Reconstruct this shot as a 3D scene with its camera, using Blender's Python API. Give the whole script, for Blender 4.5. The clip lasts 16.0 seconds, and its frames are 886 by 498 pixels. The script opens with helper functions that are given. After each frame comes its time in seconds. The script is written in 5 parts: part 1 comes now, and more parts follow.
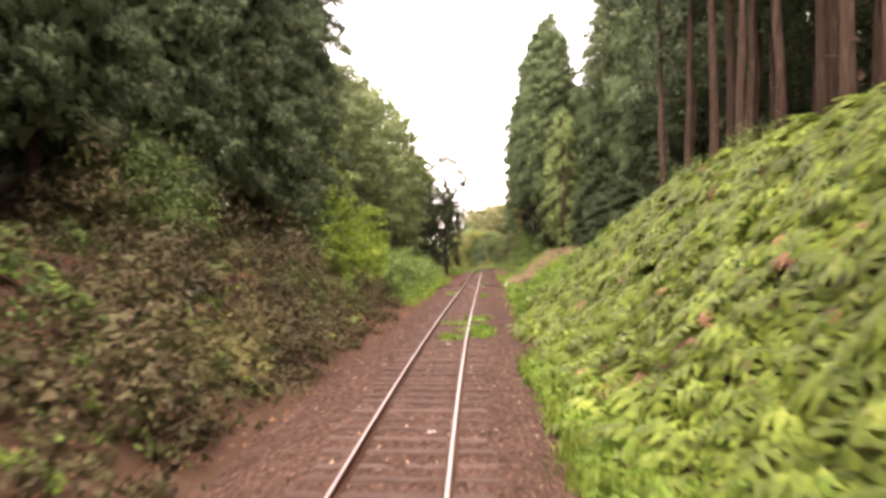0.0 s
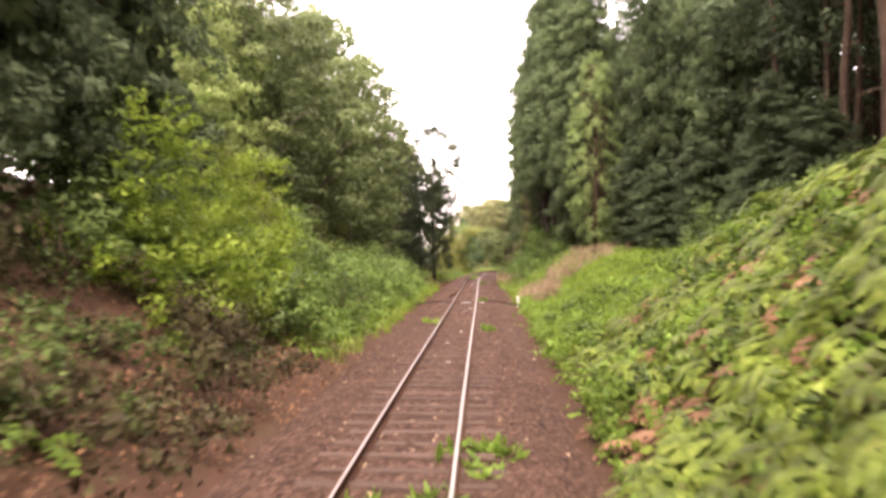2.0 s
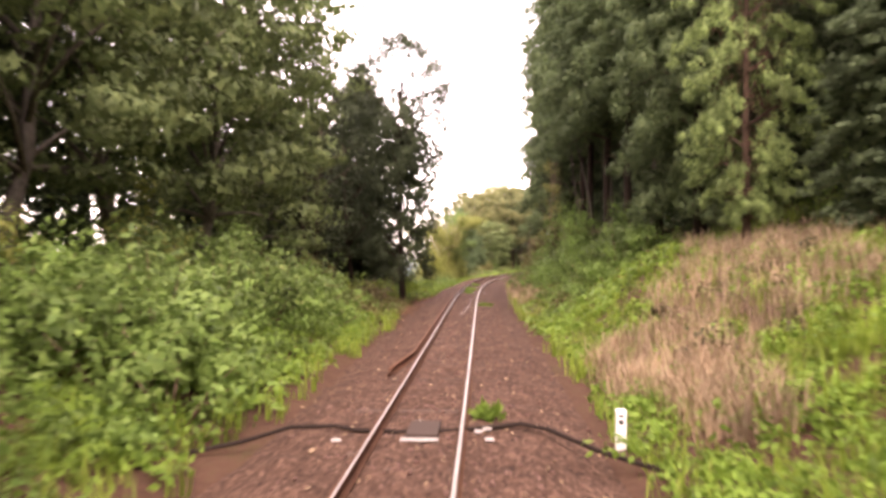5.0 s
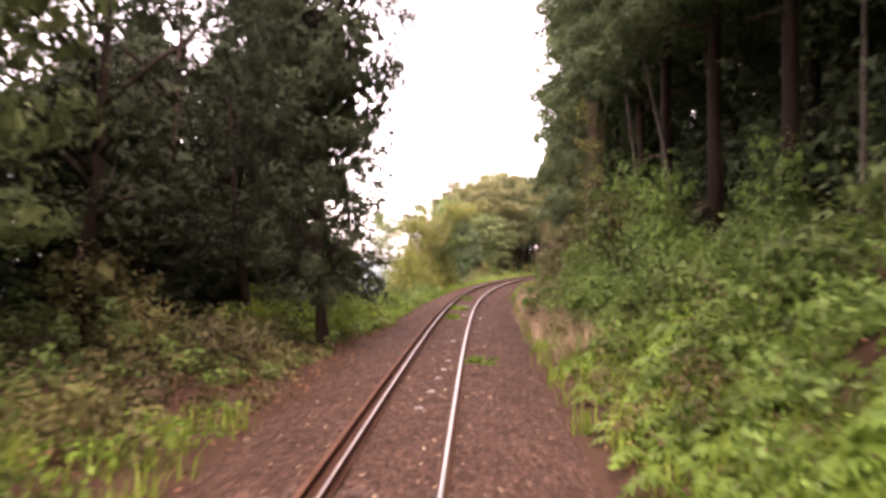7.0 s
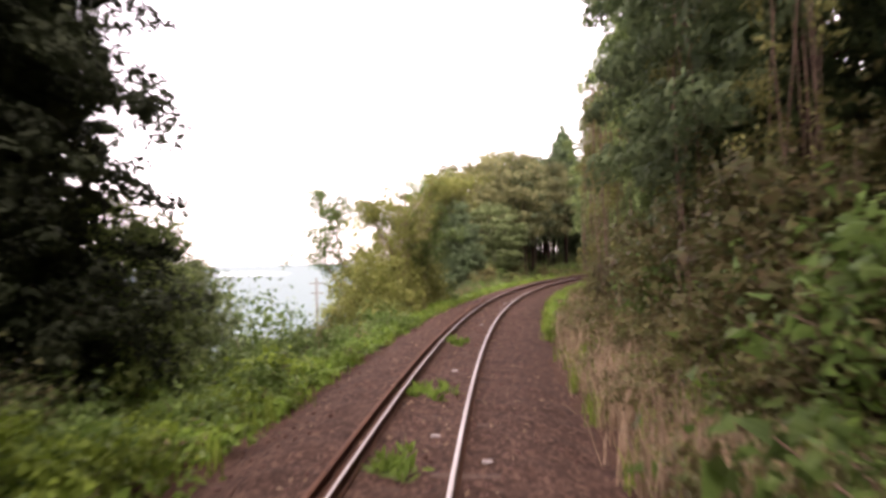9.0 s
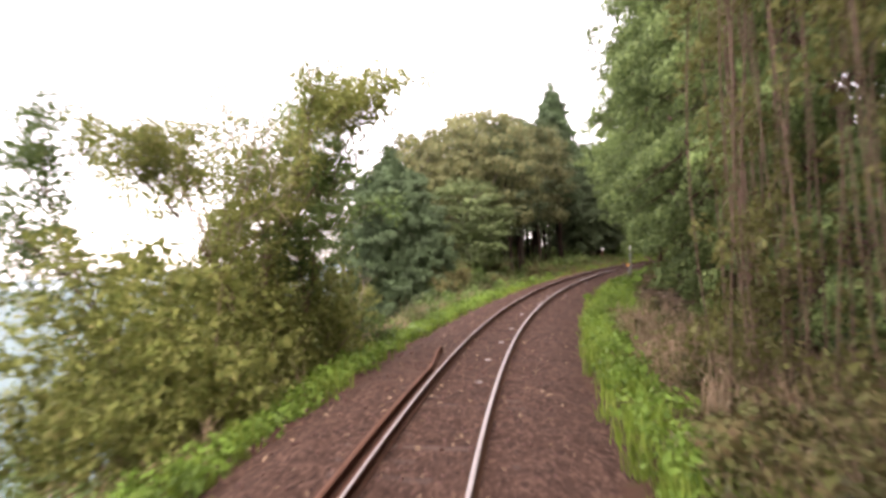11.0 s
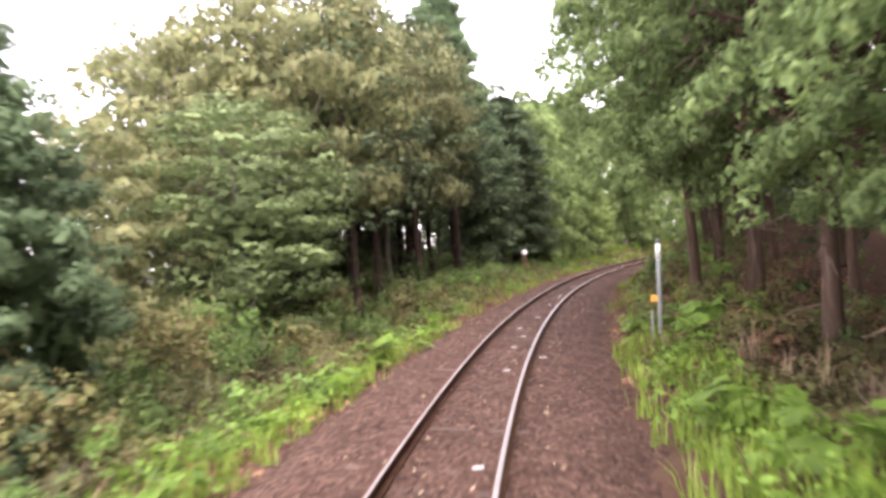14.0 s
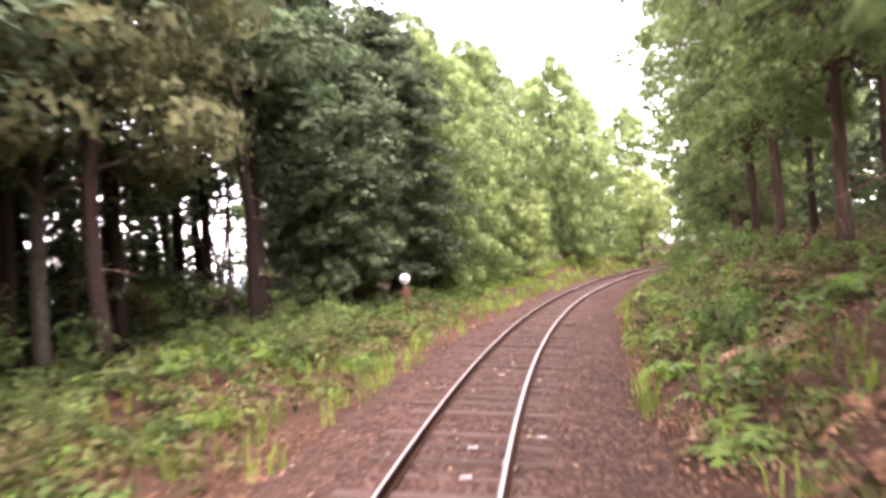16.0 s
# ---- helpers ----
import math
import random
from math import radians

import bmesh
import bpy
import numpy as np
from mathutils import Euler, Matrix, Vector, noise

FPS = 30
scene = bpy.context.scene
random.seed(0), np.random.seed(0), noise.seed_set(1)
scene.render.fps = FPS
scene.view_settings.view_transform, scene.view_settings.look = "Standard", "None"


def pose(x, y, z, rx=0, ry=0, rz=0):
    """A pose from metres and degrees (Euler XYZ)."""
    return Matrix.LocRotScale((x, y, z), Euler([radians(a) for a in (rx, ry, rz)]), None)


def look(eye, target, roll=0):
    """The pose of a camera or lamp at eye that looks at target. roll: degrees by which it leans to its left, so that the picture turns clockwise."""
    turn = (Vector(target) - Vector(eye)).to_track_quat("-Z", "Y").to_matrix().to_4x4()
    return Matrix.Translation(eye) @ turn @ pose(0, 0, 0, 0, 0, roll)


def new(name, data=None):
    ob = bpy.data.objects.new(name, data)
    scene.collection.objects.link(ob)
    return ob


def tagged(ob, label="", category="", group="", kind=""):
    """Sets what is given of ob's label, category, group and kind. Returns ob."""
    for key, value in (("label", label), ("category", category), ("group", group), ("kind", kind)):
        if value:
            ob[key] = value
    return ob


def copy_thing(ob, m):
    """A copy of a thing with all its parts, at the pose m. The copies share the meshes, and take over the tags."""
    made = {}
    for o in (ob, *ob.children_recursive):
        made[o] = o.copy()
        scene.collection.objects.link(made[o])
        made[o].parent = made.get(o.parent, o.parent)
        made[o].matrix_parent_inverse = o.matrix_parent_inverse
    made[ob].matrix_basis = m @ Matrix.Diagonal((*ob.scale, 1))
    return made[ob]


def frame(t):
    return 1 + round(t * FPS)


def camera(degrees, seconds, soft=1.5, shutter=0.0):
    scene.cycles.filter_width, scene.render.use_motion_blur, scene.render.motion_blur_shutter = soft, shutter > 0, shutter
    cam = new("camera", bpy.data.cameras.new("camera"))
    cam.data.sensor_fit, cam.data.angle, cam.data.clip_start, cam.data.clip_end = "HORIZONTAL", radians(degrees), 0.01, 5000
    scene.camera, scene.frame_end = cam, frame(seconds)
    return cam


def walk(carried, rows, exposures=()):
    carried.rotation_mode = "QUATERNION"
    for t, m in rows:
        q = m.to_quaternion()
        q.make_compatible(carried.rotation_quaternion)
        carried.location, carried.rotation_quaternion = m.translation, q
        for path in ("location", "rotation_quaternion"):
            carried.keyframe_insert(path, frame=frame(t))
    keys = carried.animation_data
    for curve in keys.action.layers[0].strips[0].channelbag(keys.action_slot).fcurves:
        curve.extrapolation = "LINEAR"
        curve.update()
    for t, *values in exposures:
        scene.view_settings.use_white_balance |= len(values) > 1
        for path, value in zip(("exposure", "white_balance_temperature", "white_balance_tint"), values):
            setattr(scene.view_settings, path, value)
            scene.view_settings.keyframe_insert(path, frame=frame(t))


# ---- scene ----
cam = camera(60.0, 16.0, soft=3.3, shutter=0.38)
ROWS = [
    (0, 0.780, 0.000, 2.223, 90.511, 0.211, 1.740),
    (0.5, 0.810, 5.067, 2.209, 90.468, -0.007, 1.705),
    (1, 0.905, 10.130, 2.197, 90.498, 0.015, 1.683),
    (1.5, 1.005, 15.130, 2.187, 90.530, 0.128, 1.591),
    (2, 1.010, 20.136, 2.179, 90.584, 0.112, 1.452),
    (2.5, 1.057, 25.081, 2.174, 90.646, -0.045, 1.474),
    (3, 1.227, 29.901, 2.174, 90.677, -0.039, 1.563),
    (3.5, 1.431, 34.595, 2.178, 90.644, 0.141, 1.555),
    (4, 1.498, 39.383, 2.185, 90.645, -0.107, 1.443),
    (4.5, 1.636, 44.169, 2.195, 90.629, -0.084, 1.463),
    (5, 1.730, 49.063, 2.205, 90.592, -0.034, 1.529),
    (5.2, 1.797, 51.015, 2.209, 90.548, -0.143, 1.512),
    (7.3, 2.371, 71.603, 2.236, 90.654, 0.099, 1.202),
    (7.5, 2.421, 73.603, 2.238, 90.710, 0.128, 1.274),
    (8, 2.525, 78.689, 2.246, 90.678, 0.315, 1.238),
    (8.5, 2.738, 83.793, 2.253, 90.624, 0.912, 1.308),
    (9, 2.862, 89.024, 2.261, 90.672, 1.361, 1.419),
    (9.2, 2.914, 91.109, 2.264, 90.656, 1.542, 1.391),
    (11.3, 4.201, 113.087, 2.267, 90.260, 3.555, -0.548),
    (11.5, 4.358, 115.216, 2.270, 90.214, 3.494, -1.038),
    (12, 5.030, 120.600, 2.263, 90.216, 4.155, -2.221),
    (12.5, 5.776, 125.933, 2.267, 90.190, 5.098, -3.477),
    (13, 6.579, 131.368, 2.279, 90.216, 4.943, -4.793),
    (13.5, 7.646, 136.701, 2.280, 90.203, 4.560, -6.238),
    (14, 8.867, 142.193, 2.285, 90.178, 4.709, -8.199),
    (14.5, 10.241, 147.584, 2.293, 90.213, 4.877, -9.975),
    (15, 11.807, 153.085, 2.307, 90.319, 4.840, -11.443),
    (15.5, 13.548, 158.543, 2.325, 90.530, 4.879, -12.913),
    (16, 15.491, 164.021, 2.347, 90.695, 4.762, -14.827),
]
walk(cam, [(t, pose(x, y, z, rx, ry, rz)) for t, x, y, z, rx, ry, rz in ROWS],
     [(0, 1.87, 7850, 30), (4.0, 1.98, 7950, 33), (5.2, 1.8, 8050, 37), (7.5, 1.53, 7750, 42), (8.5, 1.2, 7600, 36), (9.2, 1.03, 7350, 36), (11.3, 1.2, 7150, 28), (12.5, 1.03, 7000, 23), (13.5, 1.66, 6680, 26), (14.5, 2.15, 6750, 32), (15.2, 2.31, 6750, 38), (16, 2.62, 6900, 37)])

# ---- sky, sun and exposure ----
scene.view_settings.exposure = 0.0
world = bpy.data.worlds.new("overcast_sky")
scene.world = world
world.use_nodes = True
wn = world.node_tree.nodes
sky = wn.new("ShaderNodeTexSky")
sky.sky_type = "NISHITA"
sky.sun_disc = False
sky.sun_elevation = radians(58)
sky.sun_rotation = radians(175)
sky.dust_density = 1.0
pale = wn.new("ShaderNodeHueSaturation")
pale.inputs["Saturation"].default_value = 0.22
world.node_tree.links.new(sky.outputs[0], pale.inputs["Color"])
world.node_tree.links.new(pale.outputs[0], wn["Background"].inputs["Color"])
wn["Background"].inputs["Strength"].default_value = 0.40
sun = new("sun", bpy.data.lights.new("sun", "SUN"))
sun.data.energy, sun.data.angle, sun.data.color = 1.5, radians(60), (1.0, 0.96, 0.9)
sun.matrix_world = look((3, 36, 62), (0, 70, 0))


# ---- materials ----
def material(name):
    m = bpy.data.materials.new(name)
    m.use_nodes = True
    return m, m.node_tree.nodes, m.node_tree.links, m.node_tree.nodes["Principled BSDF"]


def ramp(nodes, stops):
    r = nodes.new("ShaderNodeValToRGB")
    while len(r.color_ramp.elements) < len(stops):
        r.color_ramp.elements.new(0.5)
    for e, (at, c) in zip(r.color_ramp.elements, stops):
        e.position, e.color = at, (*c, 1)
    return r


def textured(name, scale, stops, rough=0.8, bump=0.3, stretch=(1, 1, 1), big=0.35, dist=0.02, metal=0.0, kind="noise"):
    """A two-scale noise surface with bump."""
    m, n, l, b = material(name)
    co = n.new("ShaderNodeTexCoord")
    mp = n.new("ShaderNodeMapping")
    mp.inputs["Scale"].default_value = stretch
    l.new(co.outputs["Object"], mp.inputs[0])
    if kind == "noise":
        t = n.new("ShaderNodeTexNoise")
        t.inputs["Detail"].default_value = 8
        t.inputs["Roughness"].default_value = 0.65
        out = t.outputs["Fac"]
    else:
        t = n.new("ShaderNodeTexVoronoi")
        out = t.outputs["Color"]
    t.inputs["Scale"].default_value = scale
    l.new(mp.outputs[0], t.inputs["Vector"])
    t2 = n.new("ShaderNodeTexNoise")
    t2.inputs["Scale"].default_value = scale * 0.07
    t2.inputs["Detail"].default_value = 5
    l.new(mp.outputs[0], t2.inputs["Vector"])
    mix = n.new("ShaderNodeMix")
    mix.data_type = "FLOAT"
    mix.inputs[0].default_value = big
    l.new(out, mix.inputs[2])
    l.new(t2.outputs["Fac"], mix.inputs[3])
    r = ramp(n, stops)
    l.new(mix.outputs[0], r.inputs[0])
    info = n.new("ShaderNodeObjectInfo")
    hs = n.new("ShaderNodeHueSaturation")
    mr = n.new("ShaderNodeMapRange")
    mr.inputs["To Min"].default_value, mr.inputs["To Max"].default_value = 0.82, 1.18
    l.new(info.outputs["Random"], mr.inputs[0])
    l.new(mr.outputs[0], hs.inputs["Value"])
    l.new(r.outputs[0], hs.inputs["Color"])
    l.new(hs.outputs[0], b.inputs["Base Color"])
    bp = n.new("ShaderNodeBump")
    bp.inputs["Strength"].default_value, bp.inputs["Distance"].default_value = bump, dist
    l.new(out, bp.inputs["Height"])
    l.new(bp.outputs[0], b.inputs["Normal"])
    b.inputs["Roughness"].default_value, b.inputs["Metallic"].default_value = rough, metal
    if rough > 0.75:
        b.inputs["Specular IOR Level"].default_value = 0.12
    return m


def leafy(name, colours, through_light=0.3, rough=0.55, spread=0.3):
    """Foliage whose colour drifts from tuft to tuft, leaf to leaf and plant to plant, and lets some light through."""
    m, n, l, b = material(name)
    g = n.new("ShaderNodeNewGeometry")
    info = n.new("ShaderNodeObjectInfo")
    co = n.new("ShaderNodeTexCoord")

    def noise(scale, detail):
        t = n.new("ShaderNodeTexNoise")
        t.inputs["Scale"].default_value, t.inputs["Detail"].default_value = scale, detail
        l.new(co.outputs["Object"], t.inputs["Vector"])
        return t.outputs["Fac"]

    def span(value, a0, a1, b0, b1):
        r = n.new("ShaderNodeMapRange")
        for key, v in zip(("From Min", "From Max", "To Min", "To Max"), (a0, a1, b0, b1)):
            r.inputs[key].default_value = v
        l.new(value, r.inputs[0])
        return r.outputs[0]

    def maths(how, p, q):
        r = n.new("ShaderNodeMath")
        r.operation = how
        l.new(p, r.inputs[0])
        l.new(q, r.inputs[1])
        return r.outputs[0]

    small = noise(7.0, 4)
    tuft = maths("ADD", span(g.outputs["Random Per Island"], 0, 1, -0.12, 0.12), span(small, 0.3, 0.7, 0.2, 0.8))
    k = len(colours) - 1
    r = ramp(n, [(i / k, c) for i, c in enumerate(colours)])
    l.new(tuft, r.inputs[0])
    value = maths("MULTIPLY", span(info.outputs["Random"], 0, 1, 1 - spread, 1 + spread), span(noise(0.8, 3), 0.3, 0.7, 0.55, 1.45))
    hs = n.new("ShaderNodeHueSaturation")
    l.new(value, hs.inputs["Value"])
    l.new(r.outputs[0], hs.inputs["Color"])
    l.new(hs.outputs[0], b.inputs["Base Color"])
    b.inputs["Roughness"].default_value = rough
    b.inputs["Specular IOR Level"].default_value = 0.15
    bp = n.new("ShaderNodeBump")
    bp.inputs["Strength"].default_value, bp.inputs["Distance"].default_value = 0.5, 0.1
    l.new(small, bp.inputs["Height"])
    l.new(bp.outputs[0], b.inputs["Normal"])
    tr = n.new("ShaderNodeBsdfTranslucent")
    l.new(hs.outputs[0], tr.inputs["Color"])
    mx = n.new("ShaderNodeMixShader")
    mx.inputs[0].default_value = through_light
    l.new(b.outputs[0], mx.inputs[1])
    l.new(tr.outputs[0], mx.inputs[2])
    l.new(mx.outputs[0], n["Material Output"].inputs["Surface"])
    return m


def plain(name, colour, rough=0.5, metal=0.0, mottle=0.15, scale=30):
    lo = tuple(c * (1 - mottle) for c in colour)
    hi = tuple(min(1, c * (1 + mottle)) for c in colour)
    return textured(name, scale, [(0.3, lo), (0.7, hi)], rough, 0.1, dist=0.002, metal=metal)


M = {
    "soil": textured("forest_soil", 6, [(0.3, (0.024, 0.013, 0.009)), (0.5, (0.066, 0.035, 0.023)), (0.68, (0.05, 0.04, 0.018))], 0.95, 0.8, dist=0.06),
    "ballast": textured("rusty_ballast", 19, [(0.2, (0.019, 0.0108, 0.0078)), (0.42, (0.046, 0.0255, 0.0175)), (0.6, (0.07, 0.0395, 0.0275)), (0.85, (0.135, 0.083, 0.061))], 0.95, 0.8, dist=0.05, big=0.3, kind="cells"),
    "stone": textured("ballast_stone", 9, [(0.3, (0.07, 0.038, 0.03)), (0.55, (0.15, 0.09, 0.075)), (0.75, (0.27, 0.19, 0.165))], 0.9, 0.3),
    "wood": textured("weathered_sleeper_wood", 14, [(0.3, (0.038, 0.024, 0.018)), (0.55, (0.098, 0.066, 0.053)), (0.75, (0.18, 0.133, 0.11))], 0.9, 0.6, stretch=(0.15, 1.6, 1), dist=0.01),
    "rust": textured("rail_rust", 18, [(0.3, (0.045, 0.02, 0.012)), (0.7, (0.15, 0.075, 0.05))], 0.8, 0.4, dist=0.004),
    "steel": textured("polished_rail_head", 40, [(0.3, (0.3, 0.25, 0.22)), (0.7, (0.47, 0.42, 0.39))], 0.4, 0.05, stretch=(1, 0.1, 1), dist=0.001, metal=0.85),
    "bark": textured("cedar_bark", 10, [(0.3, (0.03, 0.019, 0.013)), (0.5, (0.085, 0.055, 0.039)), (0.72, (0.19, 0.135, 0.1))], 0.95, 0.7, stretch=(1, 1, 0.12), dist=0.03),
    # cedar bark darkened: the wood's inner shade is put into the colour
    "dark_bark": textured("shade_darkened_bark", 10, [(0.3, (0.014, 0.009, 0.007)), (0.55, (0.035, 0.023, 0.018)), (0.75, (0.07, 0.05, 0.04))], 0.95, 0.7, stretch=(1, 1, 0.12), dist=0.03),
    "grey_bark": textured("broadleaf_bark", 8, [(0.3, (0.05, 0.04, 0.032)), (0.6, (0.15, 0.13, 0.11)), (0.8, (0.26, 0.24, 0.2))], 0.9, 0.5, dist=0.02),
    "twig": textured("dry_twig", 12, [(0.3, (0.09, 0.055, 0.035)), (0.7, (0.25, 0.18, 0.13))], 0.9, 0.3),
    "pale_wood": textured("bleached_branch", 12, [(0.3, (0.25, 0.19, 0.14)), (0.7, (0.5, 0.42, 0.34))], 0.85, 0.3),
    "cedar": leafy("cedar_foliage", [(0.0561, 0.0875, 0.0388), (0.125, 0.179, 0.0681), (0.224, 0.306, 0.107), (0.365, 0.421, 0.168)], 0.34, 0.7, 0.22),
    # darker copy of the cedar foliage, the shade of the woods painted in
    "cedar_dark": leafy("shade_tinted_cedar_foliage", [(0.0464, 0.0667, 0.0377), (0.0812, 0.116, 0.0584), (0.142, 0.181, 0.0867)], 0.3, 0.75, 0.22),
    "tall_cedar": leafy("tall_cedar_foliage", [(0.0357, 0.0595, 0.0314), (0.0706, 0.105, 0.0485), (0.113, 0.153, 0.0663), (0.166, 0.191, 0.0892)], 0.34, 0.7, 0.22),
    "vine_dry": leafy("drying_vine_leaves", [(0.12, 0.085, 0.045), (0.15, 0.15, 0.05), (0.22, 0.23, 0.075), (0.3, 0.24, 0.13)], 0.4, 0.6, 0.2),
    # near-black leaves: the dark of trees against bright sky, put into the colour
    "backlit": leafy("backlit_dark_foliage", [(0.02, 0.028, 0.015), (0.034, 0.048, 0.023), (0.06, 0.074, 0.034)], 0.12, 0.75, 0.2),
    "broad": leafy("evergreen_leaves", [(0.0711, 0.114, 0.0402), (0.142, 0.209, 0.0683), (0.24, 0.317, 0.1), (0.386, 0.418, 0.178)], 0.4, 0.6, 0.3),
    "glossy": leafy("dark_evergreen_leaves", [(0.0546, 0.0806, 0.0338), (0.0975, 0.14, 0.0546), (0.15, 0.195, 0.0754), (0.221, 0.247, 0.104)], 0.34, 0.55, 0.2),
    "conifer": leafy("blue_green_conifer_needles", [(0.0563, 0.089, 0.0454), (0.0959, 0.144, 0.0696), (0.145, 0.209, 0.0962)], 0.3, 0.7, 0.15),
    "autumn": leafy("turning_leaves", [(0.0638, 0.0798, 0.0389), (0.118, 0.137, 0.0583), (0.181, 0.18, 0.0792), (0.255, 0.17, 0.091)], 0.4, 0.6, 0.2),
    "bush": leafy("shrub_leaves", [(0.046, 0.0805, 0.0269), (0.092, 0.149, 0.0449), (0.149, 0.23, 0.0628), (0.196, 0.184, 0.0897)], 0.35, 0.5, 0.35),
    "dead_brush": leafy("dead_brush_leaves", [(0.036, 0.024, 0.0168), (0.072, 0.048, 0.0288), (0.072, 0.0792, 0.0288), (0.204, 0.132, 0.084)], 0.2, 0.6, 0.3),
    "dead_needles": leafy("dead_cedar_needles", [(0.03, 0.017, 0.011), (0.06, 0.033, 0.021), (0.1, 0.058, 0.036)], 0.15, 0.7, 0.2),
    "brown_bush": leafy("withered_shrub_leaves", [(0.088, 0.0605, 0.033), (0.143, 0.11, 0.0495), (0.116, 0.138, 0.044), (0.297, 0.204, 0.121)], 0.3, 0.6, 0.3),
    "yellow": leafy("yellowing_leaves", [(0.0912, 0.129, 0.0338), (0.173, 0.214, 0.0541), (0.265, 0.278, 0.0813), (0.346, 0.289, 0.136)], 0.4, 0.55, 0.2),
    # lighter copy of the evergreen leaves, sunlight painted into the colour
    "bright": leafy("sun_tinted_evergreen_leaves", [(0.0714, 0.114, 0.0368), (0.157, 0.228, 0.0694), (0.271, 0.343, 0.123), (0.4, 0.443, 0.204)], 0.48, 0.6, 0.25),
    "vine": leafy("kudzu_leaves", [(0.065, 0.12, 0.0331), (0.125, 0.21, 0.0497), (0.2, 0.28, 0.0828)], 0.4, 0.5, 0.2),
    "fern": leafy("fern_fronds", [(0.19, 0.114, 0.0713), (0.0855, 0.133, 0.0256), (0.18, 0.247, 0.0427), (0.314, 0.351, 0.0926)], 0.4, 0.5, 0.2),
    "lime": leafy("lime_vine_leaves", [(0.12, 0.19, 0.03), (0.21, 0.31, 0.045), (0.32, 0.42, 0.08)], 0.45, 0.5, 0.15),
    "herb": leafy("weed_leaves", [(0.0665, 0.114, 0.0247), (0.133, 0.228, 0.037), (0.209, 0.314, 0.0618)], 0.4, 0.5, 0.2),
    "grass": leafy("green_grass", [(0.1, 0.16, 0.025), (0.18, 0.27, 0.04), (0.27, 0.32, 0.08)], 0.4, 0.55, 0.2),
    "straw": leafy("dry_grass", [(0.21, 0.14, 0.085), (0.37, 0.27, 0.175), (0.54, 0.43, 0.31)], 0.35, 0.7, 0.15),
    "litter": leafy("fallen_leaves", [(0.112, 0.0562, 0.0312), (0.213, 0.112, 0.0625), (0.312, 0.2, 0.125)], 0.15, 0.7, 0.2),
    "white": plain("white_paint", (0.75, 0.74, 0.72), 0.5, mottle=0.1),
    "concrete": plain("grey_concrete", (0.2, 0.21, 0.19), 0.85),
    "orange": plain("orange_plate", (0.75, 0.32, 0.06), 0.5),
    "black": plain("black_rubber", (0.022, 0.015, 0.012), 0.8),
    "board": plain("grey_board", (0.055, 0.04, 0.034), 0.9),
    "tag": plain("dull_white_tag", (0.42, 0.39, 0.37), 0.7),
    "red": plain("red_brown_paint", (0.11, 0.035, 0.025), 0.7),
    # pale blue-grey stands in for the haze over the lake
    "hill": plain("haze_tinted_shore", (0.36, 0.43, 0.44), 0.95, mottle=0.06, scale=0.02),
}


def water_material():
    m, n, l, b = material("lake_water")
    b.inputs["Base Color"].default_value = (0.06, 0.118, 0.112, 1)
    b.inputs["Roughness"].default_value = 0.5
    b.inputs["Specular IOR Level"].default_value = 0.15
    t = n.new("ShaderNodeTexNoise")
    t.inputs["Scale"].default_value = 0.8
    co = n.new("ShaderNodeTexCoord")
    l.new(co.outputs["Object"], t.inputs["Vector"])
    bp = n.new("ShaderNodeBump")
    bp.inputs["Strength"].default_value, bp.inputs["Distance"].default_value = 0.3, 0.2
    l.new(t.outputs["Fac"], bp.inputs["Height"])
    l.new(bp.outputs[0], b.inputs["Normal"])
    return m


M["water"] = water_material()

# ---- the line of the track: s metres along it, d metres to its right ----
CURVE = [0.8, 1.05, 0.74, 0.34, 0.12, -0.03, -0.18, -0.18, 0.25, 1.15, 2.37, 3.57, 4.53, 5.13, 5.29, 5.21, 5.22, 5.44, 5.81, 6.11, 6.29, 6.4, 6.47, 6.51, 6.54, 6.56, 6.57]  # per kilometre, every 10 m
CANT = [-0.0, -0.02, -0.14, -0.61, 0.67, 1.86, 4.54, 5.02, 5.17, 4.52, 4.62, 4.62, 4.62]  # degrees, every 20 m
GRADE = [-3.1, -1.4, 1.9, 1.5, 2.7, 1.9, 1.5, 0.9, 3.7, 2.0, 0.6, 0.3, 0.2]  # per mille, every 20 m
SG = np.arange(-120.0, 420.0, 1.0)


def summed(v):
    c = np.concatenate([[0], np.cumsum((v[1:] + v[:-1]) / 2)])
    return c - np.interp(0, SG, c)


TURN_AT = summed(np.where(SG < 0, 0, np.interp(SG, np.arange(len(CURVE)) * 10.0, CURVE)) / 1000)
LINE_X, LINE_Y = summed(np.sin(TURN_AT)), summed(np.cos(TURN_AT))
CANT_AT = np.radians(np.interp(SG, np.arange(len(CANT)) * 20.0, CANT))
LINE_Z = summed(np.interp(SG, np.arange(len(GRADE)) * 20.0, GRADE) / 1000)


def at(s, d, z=0.0):
    """World places of (s, d), z above the track's level line. Arrays or numbers."""
    a = np.interp(s, SG, TURN_AT)
    x = np.interp(s, SG, LINE_X) + d * np.cos(a)
    y = np.interp(s, SG, LINE_Y) - d * np.sin(a)
    return np.stack(np.broadcast_arrays(x, y, np.interp(s, SG, LINE_Z) + z), -1)


